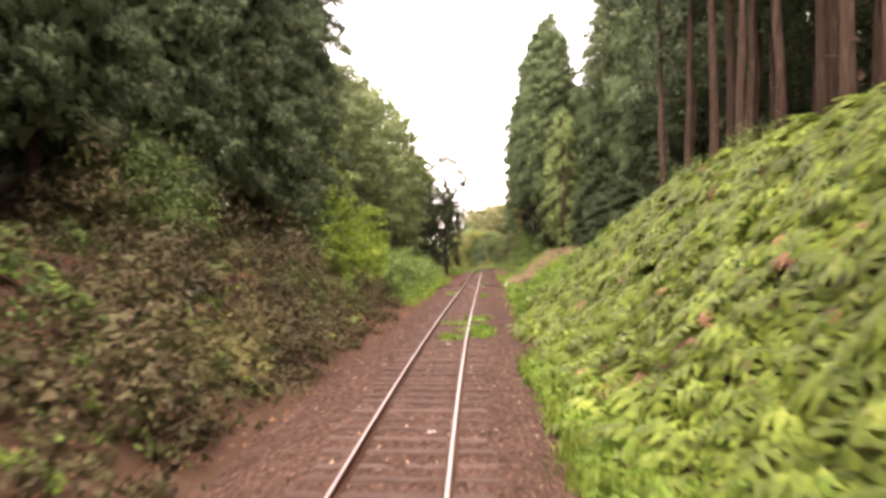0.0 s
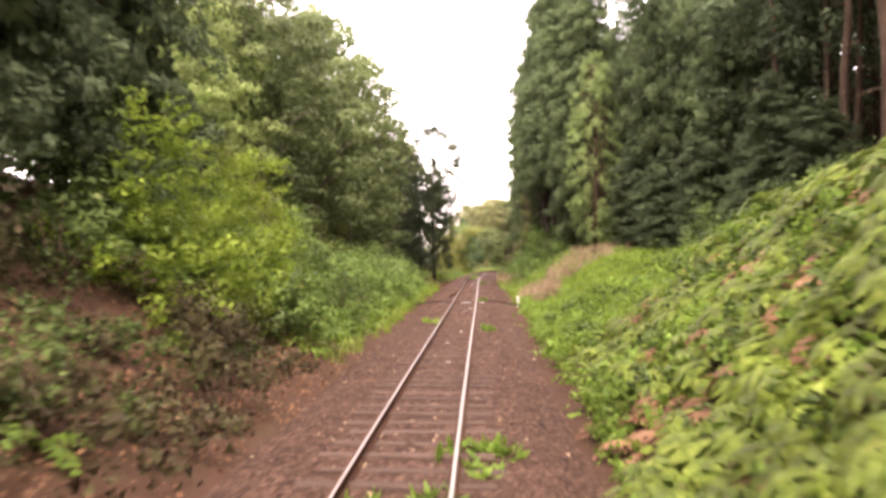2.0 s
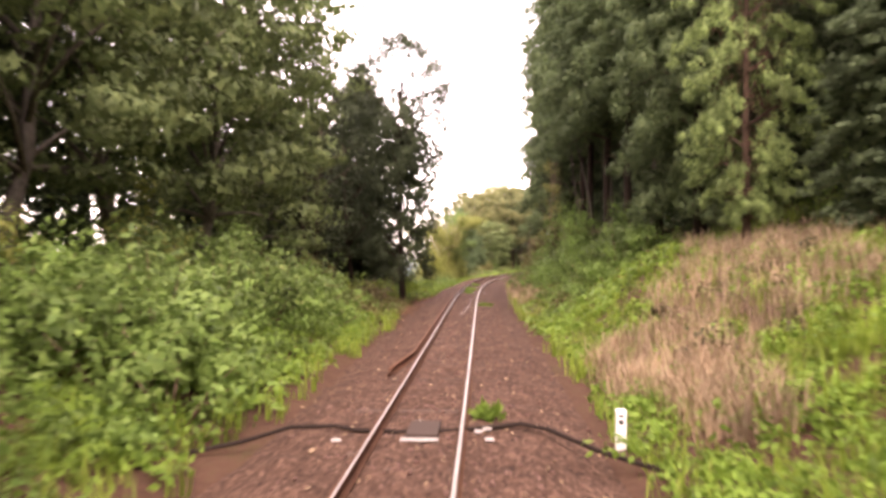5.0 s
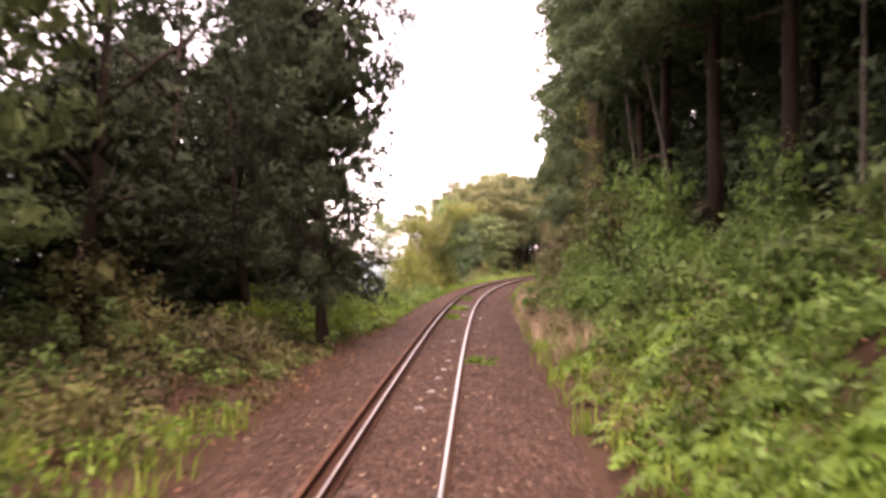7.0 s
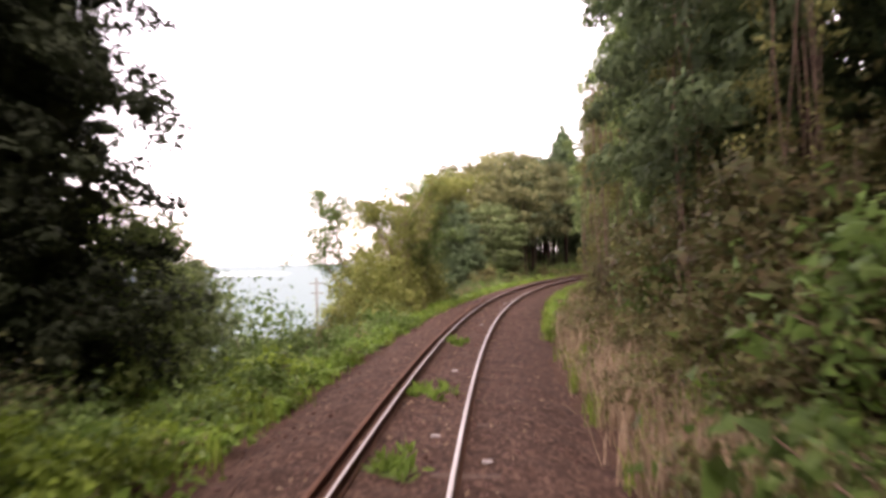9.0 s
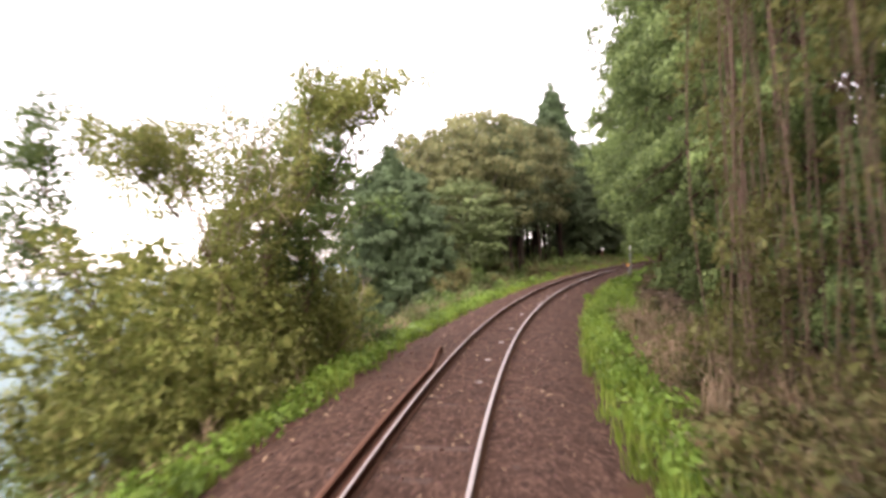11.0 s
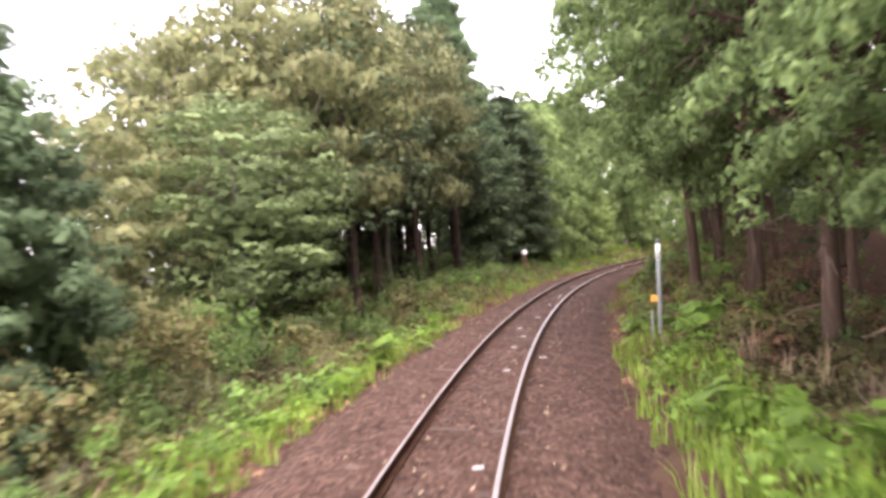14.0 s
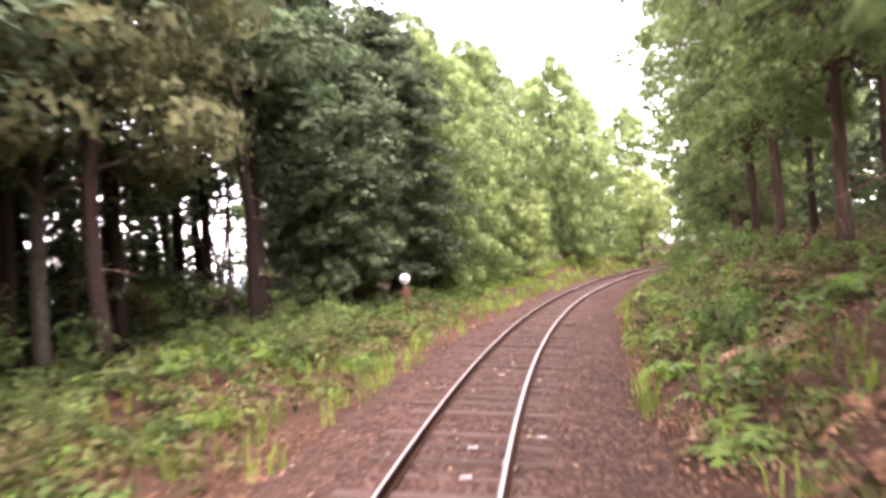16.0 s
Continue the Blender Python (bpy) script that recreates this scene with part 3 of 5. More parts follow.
BOUGH = ((0.4, 0), (0.52, 0.09), (0.55, -0.1), (0.66, 0.02), (0.68, 0.19), (0.7, -0.18), (0.8, 0.1), (0.82, -0.09), (0.84, 0.24), (0.93, 0.02), (0.95, -0.14), (1.0, 0.1))  # tufts along it and across
PROFILE = {0: 0, 1: 0, 2: 0, 5: 0, 8: 0, 3: 3, 4: 3, 6: 3, 7: 3, 11: 3, 9: 9, 10: 10}
OUTLINE = {9: ([0, 0.12, 0.35, 0.6, 0.8, 0.9, 1], [0.85, 1.0, 1.0, 0.86, 0.56, 0.2, 0.04]),
           10: ([0, 0.1, 0.4, 0.7, 0.9, 1], [0.6, 1.0, 0.82, 0.55, 0.26, 0.04]),
           0: ([0, 0.08, 0.25, 0.55, 0.8, 0.94, 1], [0.5, 0.68, 0.95, 1.0, 0.72, 0.38, 0.1]),
           3: ([0, 0.1, 0.3, 0.6, 0.8, 0.94, 1], [0.72, 0.95, 1.0, 0.86, 0.58, 0.26, 0.06])}


def hanging_cedar(variant):
    """A big old cedar: boughs that rise from the trunk and droop under rounded hanging tufts."""
    rng = np.random.default_rng(500 + variant)
    high, wide, low, k, size, mat = HANGING[variant]
    lone, small = variant in (9, 10), variant in (0, 1, 2, 7, 8, 9, 10, 11)
    tree = (tagged(new("conifer"), "conical dark-green conifer with a pointed top", "tree", "conifers") if lone
            else tagged(new("cedar_tree"), "big old cedar with hanging rounded tufts of green needles", "tree", "cedars beside the line"))
    z = np.linspace(0, high * 0.93, 12)
    sway = np.cumsum(rng.normal(size=(12, 2)) * 0.05, 0)
    trunk_r = (0.15 if variant in (6, 8) else 0.2) * (1 - z / high) ** 0.8 + 0.02
    trunk_r[0] *= 1.3
    part("trunk", mesh_of("trunk", *tube(np.c_[sway, z], trunk_r, 10), M["bark" if mat == "cedar" else "dark_bark"], True), tree)
    f = (np.arange(k) + rng.uniform(0, 1, k)) / k
    f = f ** 1.08
    h = low + (high - low) * f
    w = (np.arange(k) * 2.39996 + rng.uniform(-0.8, 0.8, k)) % 6.2832
    reach = wide * np.interp(f, *OUTLINE[PROFILE[variant]]) * (rng.uniform(0.9, 1.0, k) if lone or variant == 11 else rng.uniform(0.74, 1.08, k))
    centre, radius, way = [], [], []
    for i in range(k):
        out = np.array([np.cos(w[i]), np.sin(w[i]), 0])
        side = np.array([-np.sin(w[i]), np.cos(w[i]), 0])
        spread = BOUGH if small else ((0.45, 0), (0.7, 0.18), (0.72, -0.2), (0.93, 0.04))
        for t, across in spread if reach[i] > 1.2 else ((0.85, 0), (0.35, 0)):
            c = out * reach[i] * t + side * (rng.normal() * 0.25 * t + across * (0.85 if small else 1) * reach[i]) + [0, 0, h[i] + reach[i] * (0.12 - (0.1 if lone else 0.42) * t * t)]
            if small:
                c = c + rng.normal(size=3) * 0.12
            centre.append(c)
            radius.append((0.34 if small else 0.34 + 0.055 * reach[i]) * rng.uniform(0.7, 1.2) * (1.15 - 0.35 * t))
            way.append(unit(out * 0.8 + side * rng.normal() * 0.3 + [0, 0, 0.6 * rng.random() if lone else -0.15 - 0.75 * t * rng.random()]))
    centre, radius, way = np.array(centre + [[0, 0, high * 0.965], [0, 0, high * 0.9]]), np.array(radius + [0.26, 0.4]), np.array(way + [[0, 0, 1.0], [0, 0, 1.0]])
    if variant == 7:
        crown = Heap().add(*lobes(rng, centre, radius, way, 26, size * 0.72, 0.85, 0.5, 0.55, 0.5, 18, 0.54))
    elif variant == 11:
        crown = Heap().add(*lobes(rng, centre, radius, way, 44, size * 0.58, 0.85, 0.5, 0.5, 0.5, 26, 0.46))
    elif small:
        crown = Heap().add(*lobes(rng, centre, radius, way, 48, size, 0.85, 0.5, 0.75 if lone else 0.6, -0.5 if lone else 0.4, 30, 0.46))
    else:
        crown = Heap().add(*lobes(rng, centre, radius, way, 84, size, 1.0, 0.5, 0.55, 0.6, 46, 0.34))
    n = 4200 if lone else 2800 if small else 1700
    hh = rng.uniform(low, high * 0.93, n)
    aa = rng.uniform(0, 6.283, n)
    rr = (0.84 if lone else 0.6) * np.sqrt(rng.uniform(0.1, 1, n)) * wide * np.interp((hh - low) / (high - low), *OUTLINE[PROFILE[variant]])
    facing = np.c_[np.cos(aa), np.sin(aa), 0 * aa]
    v, tri = shards(rng, np.c_[facing[:, :2] * rr[:, None], hh], unit(facing + rng.normal(size=(n, 3)) * 0.4), rng.normal(size=(n, 3)), 0.2 if mat == "cedar" and small else 0.4, 0.5 if mat == "cedar" and small else 0.9)
    if mat == "cedar" and small:
        part("dead_needles", Heap().add(v, tri, np.repeat(facing, 3, 0)).mesh("dead_needles", M["dead_needles"]), tree, "dead red-brown needles inside the crown")
    else:
        crown.add(v, tri, np.repeat(unit(facing - [0, 0, 0.5]), 3, 0))
    part("crown", crown.mesh("crown", M[mat]), tree)
    for i in range(0, k, 5):
        b = np.array([0.0, 0, h[i] - 0.2 * reach[i]])
        e = np.array([np.cos(w[i]) * reach[i] * 0.85, np.sin(w[i]) * reach[i] * 0.85, h[i] - 0.25 * reach[i]])
        part("limb", mesh_of("limb", *tube([b, b * 0.5 + e * 0.5 + [0, 0, 0.22 * reach[i]], e], [0.07, 0.045, 0.012], 5), M["bark"]), tree)
    for i in range(5):
        a, hh = rng.uniform(0, 6.28), rng.uniform(0.8, low + 1.0)
        e = np.array([np.cos(a), np.sin(a), -0.25]) * rng.uniform(0.6, 1.5)
        part("dead_limb", mesh_of("dead_limb", *tube([[0, 0, hh], e * 0.5 + [0, 0, hh], e + [0, 0, hh - 0.1]], [0.03, 0.018, 0.006], 4), M["twig"]), tree)
    return tree


SHRUBS = {  # leaf material, label, leaf length, clumps, height, half width
    0: ("bush", "leafy green roadside shrub with arching twigs", 0.15, 12, 1.5, 1.1),
    1: ("bush", "leafy green roadside shrub with arching twigs", 0.17, 13, 1.8, 1.0),
    2: ("brown_bush", "withered brown and olive shrub on the bank", 0.16, 10, 1.3, 1.1),
    3: ("brown_bush", "withered brown and olive shrub on the bank", 0.14, 12, 1.7, 1.0),
    4: ("vine", "bright yellow-green mound of climbing vine leaves", 0.17, 14, 1.4, 1.2),
    5: ("broad", "dark glossy evergreen shrub", 0.15, 14, 2.0, 1.2),
    7: ("bush", "tall leafy thicket grown over with creepers", 0.16, 34, 3.8, 1.7),
    9: ("yellow", "tall yellow-green thicket with thin twigs above the lake", 0.11, 36, 4.4, 1.6),
    8: ("brown_bush", "tall dull-green thicket with dry twigs", 0.15, 30, 3.3, 1.6),
    10: ("dead_brush", "withered dark-brown shrub on the shaded bank", 0.15, 10, 1.3, 1.1),
    11: ("dead_brush", "withered dark-brown shrub on the shaded bank", 0.14, 12, 1.7, 1.0),
    12: ("dead_brush", "tall dry thicket under the cedars", 0.15, 28, 3.3, 1.6),
    13: ("vine", "tall bright-green young bush standing out of the undergrowth", 0.15, 30, 4.0, 1.1),
    6: ("autumn", "olive-brown shrub with thin twigs", 0.15, 11, 1.9, 1.1),
}


def shrub(variant):
    rng = np.random.default_rng(300 + variant)
    mat, label, size, k, high, wide = SHRUBS[variant]
    plant_ = tagged(new("shrub"), label, "shrub", "shrubs along the line")
    w = rng.uniform(0, 2 * np.pi, k)
    out = wide * np.sqrt(rng.uniform(0, 1, k)) * 0.85
    h = high * (0.12 + 0.75 * (1 - (out / wide) ** 2) * (rng.uniform(0.5, 1.0, k) if k < 20 else rng.uniform(0.05, 1.0, k)))
    centre = np.c_[np.cos(w) * out, np.sin(w) * out, h]
    body = Heap()
    lump = rng.uniform(0.3, 0.58, k) * (1.25 if k > 20 else 1)
    way = unit(np.c_[np.cos(w), np.sin(w), rng.uniform(-0.1, 1.0, k)])
    body.add(*tufts(rng, centre, lump, way, 40, size * 0.78, 0.5, 0.8, 0.55, True, 0.5))
    body.add(*clumps(rng, centre * [1.15, 1.15, 1.15], rng.uniform(0.4, 0.75, k), 20, size * 0.75, 1.0, 0.5, 0.1, False))
    part("foliage", body.mesh("foliage", M[mat]), plant_)
    stems = Heap()
    for c in centre[:9]:
        stems.add(*tube([[c[0] * 0.15, c[1] * 0.15, -0.1], c * [0.6, 0.6, 0.6], c * [1.2, 1.2, 1.2]], [0.022, 0.014, 0.005], 3))
    part("stem", stems.mesh("stem", M["twig"]), plant_)
    return plant_


def thin_tree(variant):
    """A slim, half-bare tree: forking twigs with sparse yellow-green leaves."""
    rng = np.random.default_rng(400 + variant)
    tree = tagged(new("sapling"), "slender sapling with sparse yellow-green leaves and bare upper twigs", "tree", "saplings above the lake")
    twigs, tips = Heap(), []
    wood_mat = M["pale_wood" if variant == 3 else "twig"]

    def fork(p, way, length, r, level):
        q = p + way * length * 0.5 + rng.normal(size=3) * 0.06
        e = p + way * length + rng.normal(size=3) * 0.1
        bough = tube([p, q, e], [r, r * 0.8, r * 0.55], 5 if level < 2 else 3)
        if level < 3:
            part("branch" if level else "trunk", mesh_of("branch" if level else "trunk", *bough, wood_mat), tree)
        else:
            twigs.add(*bough)
        if level >= 2:
            tips.extend([q, e])
        if level < 4:
            for _ in range(3 if level < 3 else 2):
                fork(e if rng.random() < 0.7 else q, unit(way + rng.normal(size=3) * 0.42 + [0, 0, 0.12]), length * rng.uniform(0.55, 0.8), r * 0.55, level + 1)

    fork(np.zeros(3), unit(np.array([rng.normal() * 0.12, rng.normal() * 0.12, 1.0])), 2.6, 0.06, 0)
    tagged(part("twig", twigs.mesh("twig", wood_mat), tree), kind="stuff")
    if variant == 3:
        return tagged(tree, "bare dead sapling with pale forking twigs", "tree", "saplings above the lake")
    tips = np.array(tips)
    tips = tips[(tips[:, 2] < tips[:, 2].max() * 0.88)]
    crown = Heap()
    crown.add(*clumps(rng, tips, rng.uniform(0.2, 0.46, len(tips)), 54, 0.085, 0.8, 0.5, 0.2))
    part("crown", crown.mesh("crown", M["yellow" if variant != 1 else "bush"]), tree)
    return tree


KINDS = {"cedar": cedar, "hanging_cedar": hanging_cedar, "broadleaf": broadleaf, "shrub": shrub, "thin_tree": thin_tree}


# ---- ground, lake and far shore ----
def steps(lo, hi, inner_lo, inner_hi, fine):
    mid = np.arange(inner_lo, inner_hi + fine / 2, fine)
    k = np.arange(1, 40)
    grow = fine * np.cumsum(1.22 ** k)
    return np.concatenate([(inner_lo - grow[grow < inner_lo - lo])[::-1], mid, inner_hi + grow[grow < hi - inner_hi]])


gx, gy = np.meshgrid(steps(-700, 700, -30, 75, 0.9), steps(-300, 900, -12, 250, 1.0), indexing="ij")
gs, gd = along(gx.ravel(), gy.ravel())
gz = np.interp(gs, SG, LINE_Z) + rise(gs, gd)
inside = np.abs(gd) < 2.3
gz = np.where(inside, np.minimum(gz, -0.42) - 0.05, gz)
nx, ny = gx.shape
gi = np.arange(nx * ny).reshape(nx, ny)
gf = np.stack([gi[:-1, :-1], gi[1:, :-1], gi[1:, 1:], gi[:-1, 1:]], -1).reshape(-1, 4)
tagged(new("ground", mesh_of("ground", np.c_[gx.ravel(), gy.ravel(), gz], gf, M["soil"], True)),
       "brown earth and leaf litter of the railway cutting", "ground", kind="structure")

lake_v = np.array([[-3000, -2500, -11.0], [500, -2500, -11.0], [500, 3500, -11.0], [-3000, 3500, -11.0]])
tagged(new("lake", mesh_of("lake", lake_v, [[0, 1, 2, 3]], M["water"])), "pale grey-green lake water below the line", "lake", kind="structure")

# low far shore; its distance haze is only in the colour
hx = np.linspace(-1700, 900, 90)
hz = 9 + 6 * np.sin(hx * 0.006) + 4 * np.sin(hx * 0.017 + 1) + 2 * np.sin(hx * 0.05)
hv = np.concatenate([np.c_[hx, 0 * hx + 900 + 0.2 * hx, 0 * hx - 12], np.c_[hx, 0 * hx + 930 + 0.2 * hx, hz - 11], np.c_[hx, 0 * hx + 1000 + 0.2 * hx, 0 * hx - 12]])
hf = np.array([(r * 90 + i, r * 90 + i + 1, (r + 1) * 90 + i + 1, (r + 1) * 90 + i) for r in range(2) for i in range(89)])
tagged(new("far_shore", mesh_of("far_shore", hv, hf, M["hill"], True)), "far shore across the lake, haze painted into its pale colour", "shore", kind="structure")

# ---- ballast bed ----
bs, bd = np.meshgrid(np.arange(-20, 260, 0.25), np.linspace(-2.45, 2.45, 34), indexing="ij")
cant_b = np.interp(bs, SG, CANT_AT)
edge = ease((np.abs(bd) - 1.45) / 1.0)
bz = -0.175 - bd * np.sin(cant_b) * (1 - edge * 0.6) - edge * 0.24 + 0.018 * wave(bs, bd, 5.1) + 0.012 * wave(bs, bd, 11.3, 2.0) + np.random.default_rng(5).normal(size=bs.shape) * 0.011
bp = at(bs.ravel(), bd.ravel(), bz.ravel())
nb = bs.shape
bi = np.arange(bs.size).reshape(nb)
bf = np.stack([bi[:-1, :-1], bi[:-1, 1:], bi[1:, 1:], bi[1:, :-1]], -1).reshape(-1, 4)[:, ::-1]
tagged(new("ballast", mesh_of("ballast", bp, bf, M["ballast"], True)), "rust-brown crushed stone ballast of the track bed", "ballast", kind="structure")


# ---- rails ----
def bed(s, d, z=0.0):
    """A place on the canted track: z over the plane of the rail heads."""
    c = np.interp(s, SG, CANT_AT)
    return at(s, d * np.cos(c) + z * np.sin(c), -d * np.sin(c) + z * np.cos(c))


RAIL = [(-0.0325, -0.012), (-0.0285, 0.0), (-0.004, 0.001), (0.0285, 0.0), (0.0325, -0.012), (0.0325, -0.038), (0.008, -0.05), (0.008, -0.125), (0.061, -0.142), (0.061, -0.153),
        (-0.061, -0.153), (-0.061, -0.142), (-0.008, -0.125), (-0.008, -0.09), (-0.008, -0.05), (-0.0325, -0.038)]


def rail_mesh(name, s0, s1, off, polished, lower=0.0):
    s = np.arange(s0, s1, 0.5)
    d = off(s)
    rows = np.stack([bed(s, d + a, b - lower) for a, b in RAIL], 1)
    k, n = len(s), len(RAIL)
    f, idx = [], []
    for i in range(k - 1):
        for j in range(n):
            f.append((i * n + j, (i + 1) * n + j, (i + 1) * n + (j + 1) % n, i * n + (j + 1) % n))
            idx.append(1 if j in polished else 0)
    v = rows.reshape(-1, 3)
    f += [tuple([j, j + 1, n - 2 - j, n - 1 - j]) for j in range(n // 2 - 1)]
    f += [tuple((k - 1) * n + q for q in (n - 1 - j, n - 2 - j, j + 1, j)) for j in range(n // 2 - 1)]
    idx += [0] * (2 * (n // 2 - 1))
    return mesh_of(name, v, f, [M["rust"], M["steel"]], False, idx)


GAUGE = 1.132
line = tagged(new("railway_track"), "single narrow-gauge railway track on wooden sleepers", "railway track", kind="structure")
part("rail", rail_mesh("rail", -20, 262, lambda s: 0 * s - GAUGE / 2, (2,)), line, "rusty steel rail with a polished head")
part("rail", rail_mesh("rail", -20, 262, lambda s: 0 * s + GAUGE / 2, (1, 2)), line, "rusty steel rail with a polished head")
part("guard_rail", rail_mesh("guard_rail", 64.3, 127.5, lambda s: -GAUGE / 2 - 0.2 - 0.24 * ease((67.5 - s) / 3.2) - 0.24 * ease((s - 124) / 3.5), (), 0.01), line, "rusty guard rail with bent-out ends")

# ---- trees ----
rng = np.random.default_rng(7)


def jit(a):
    return float(rng.uniform(-a, a))


def stand_of(kind, rows):
    """Trees of (s, d, variant, height, half width)."""
    for s0, d0, v, high, reach in rows:
        own = (HANGING if kind == "hanging_cedar" else BROADLEAF)[v]
        k = high / own[0]
        plant(kind, v, s0, d0, k, wide=reach / own[1] / k)


# cedar plantation above the fern bank
for row, d0 in enumerate((10.0, 12.2, 14.8, 18.0, 22.5)):
    for s0 in np.arange(8 + 2 * row, (38, 40, 46, 50, 54)[row], 2.9 + 0.5 * row):
        plant("cedar", 3 + (int(s0) + row) % 3, float(s0) + jit(0.9), d0 + jit(0.8), float(rng.uniform(0.95, 1.15)), wide=1.0 + 0.08 * row)
# dark cedars on the other bank
for row, d0 in enumerate((-11.8, -14.5, -18.5)):
    for s0 in np.arange(7 + 2 * row, 36 + 3 * row, 3.8 + 0.6 * row):
        plant("cedar", 3 + (int(s0) + row) % 3, float(s0) + jit(1.0), d0 + jit(0.8), float(rng.uniform(0.85, 1.0)), wide=1.35)
stand_of("hanging_cedar", ((37.5, -7.9, 7, 19, 2.7), (33.0, -8.4, 7, 19, 2.9), (28.5, -8.6, 7, 19, 2.8), (35.5, -11.5, 7, 19, 3.0), (30, -11.8, 7, 20, 3.0), (23.5, -9.4, 7, 18, 2.8), (18, -9.6, 7, 18, 2.8), (13, -9.8, 7, 18, 2.8), (8.5, -9.6, 7, 18, 2.8), (26, -11, 7, 18, 2.8), (20.5, -11.2, 7, 18, 2.8)))
for s0, d0, k in ((25.0, -12.6, 1.1), (20, -13, 1.1), (12.5, -12.5, 1.1), (16, -17, 1.2), (26, -15, 1.2), (34, -15, 1.2), (21, -21, 1.2), (31, -20, 1.2), (12, -21, 1.2)):
    plant("cedar", 15, s0, d0, k)
# unseen wood assumed behind the start, added to shade the first banks
for s0 in np.arange(-30, 6, 6.0):
    for d0 in (-13.5, -9.0, 11.0, 15.0):
        plant("cedar", 15, float(s0) + jit(1.0), d0 + jit(0.8), 1.05, wide=1.2)
# tall cedars that close in beyond the clearing
stand_of("hanging_cedar", ((51.5, 12.6, 7, 7.5, 2.0), (55, 13.0, 7, 6.0, 1.9), (58.5, 11.8, 7, 7.0, 1.9), (62.5, 10.8, 7, 6.0, 1.8), (67, 10.2, 7, 7.5, 2.0), (47.5, 12.6, 7, 6.0, 1.8), (71.5, 8.4, 2, 13.5, 2.2), (60.5, 13.5, 6, 24, 3.0), (65.5, 12.2, 6, 25, 3.1), (70.5, 12.2, 6, 25, 3.2), (77, 8.6, 3, 22, 3.1), (81, 8.0, 6, 25, 3.9), (85.5, 7.6, 6, 26, 4.0), (90, 7.4, 6, 26, 4.1), (94.5, 7.2, 6, 26, 4.0), (99.5, 7.2, 6, 25, 4.0),
                           (104, 6.8, 4, 24, 3.8), (108.5, 6.7, 3, 23, 3.6), (113, 7.0, 2, 22, 3.6), (117.5, 8.2, 0, 20, 3.8)))
for s0, d0, v, k in ((83, 10, 11, 1.1), (89.5, 9.8, 10, 1.1), (98, 9.6, 11, 1.1), (115, 13, 15, 1.1)):
    plant("cedar", v, s0, d0, k)
for row, d0 in enumerate((11.5, 14.5, 18.0)):
    for s0 in np.arange(80 + row, 114, 3.4):
        plant("cedar", 14, float(s0) + jit(0.6), d0 + jit(0.7), 0.9 + 0.1 * row, wide=1.1)
# old cedars whose boughs hang over the track
stand_of("hanging_cedar", ((122, 9.0, 1, 19, 4.3), (126.5, 8.6, 2, 19, 4.4), (131, 8.2, 0, 18, 4.8), (135.5, 7.8, 1, 18, 4.9), (140, 7.6, 2, 17, 4.9), (144.5, 7.4, 0, 17, 4.8), (149, 7.0, 8, 17, 4.9),
                           (154, 6.6, 8, 17, 4.9), (159, 6.4, 8, 17, 5.2), (163.7, 5.9, 8, 17, 5.1), (166.6, 4.9, 8, 17, 4.3), (171.5, 6.0, 8, 16, 4.9), (176.5, 6.2, 8, 16, 4.7), (182, 6.6, 8, 16, 4.2), (188, 6.8, 8, 16, 3.9),
                           (195, 7.2, 8, 16, 4.2), (203, 7.2, 2, 16, 4.2), (212, 7.4, 0, 16, 4.4), (221, 7.4, 5, 15, 4.4), (231, 7.4, 5, 15, 4.4)))
for s0, d0, v in ((152, 8.6, 3), (157, 8.2, 4), (161.5, 7.6, 5), (165, 8.4, 3), (168.8, 7.4, 4), (173.5, 8.0, 5), (179, 7.6, 3), (184.5, 8.4, 4), (191, 8.2, 5)):
    plant("cedar", v, s0, d0, 0.72, wide=0.9)
for s0 in np.arange(120, 200, 5.2):
    plant("cedar", 15, float(s0), 12.0 + jit(1.0), 0.95, wide=1.3)
# the dark plantation behind the grassy clearing
for row, d0 in enumerate((14.5, 17.0, 20.0)):
    for s0 in np.arange(49 + row, 80, 3.1 + 0.4 * row):
        plant("cedar", (3, 10, 4, 11, 5)[(int(s0) + row) % 5], float(s0) + jit(0.8), d0 + jit(0.8), float(rng.uniform(0.95, 1.15)))
for row, d0 in enumerate((23.5, 29.0)):
    for s0 in np.arange(24, 116, 5.2):
        plant("cedar", 15, float(s0) + 2 * row, d0 + jit(1.2), 1.1, wide=1.3)
# broadleaf woods between the cedars and the lake
stand_of("broadleaf", ((44.5, -11.5, 8, 8.5, 3.4), (49.5, -11.6, 7, 9.0, 3.2), (52.5, -10.6, 7, 11.0, 2.8), (55, -10.2, 2, 14.5, 4.2), (60, -10.6, 2, 15.5, 4.4), (65.5, -9.8, 2, 15.5, 4.4), (71, -9.8, 2, 17, 4.8), (76, -9.4, 2, 16.5, 4.8),
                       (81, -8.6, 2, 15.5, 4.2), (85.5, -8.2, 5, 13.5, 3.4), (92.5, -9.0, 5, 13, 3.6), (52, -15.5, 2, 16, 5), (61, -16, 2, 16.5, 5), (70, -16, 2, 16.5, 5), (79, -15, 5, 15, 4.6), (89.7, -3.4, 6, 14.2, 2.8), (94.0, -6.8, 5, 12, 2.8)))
for s0 in np.arange(48, 79, 4.4):
    plant("cedar", 15, float(s0), -14 + jit(0.8), 0.62, wide=1.6)
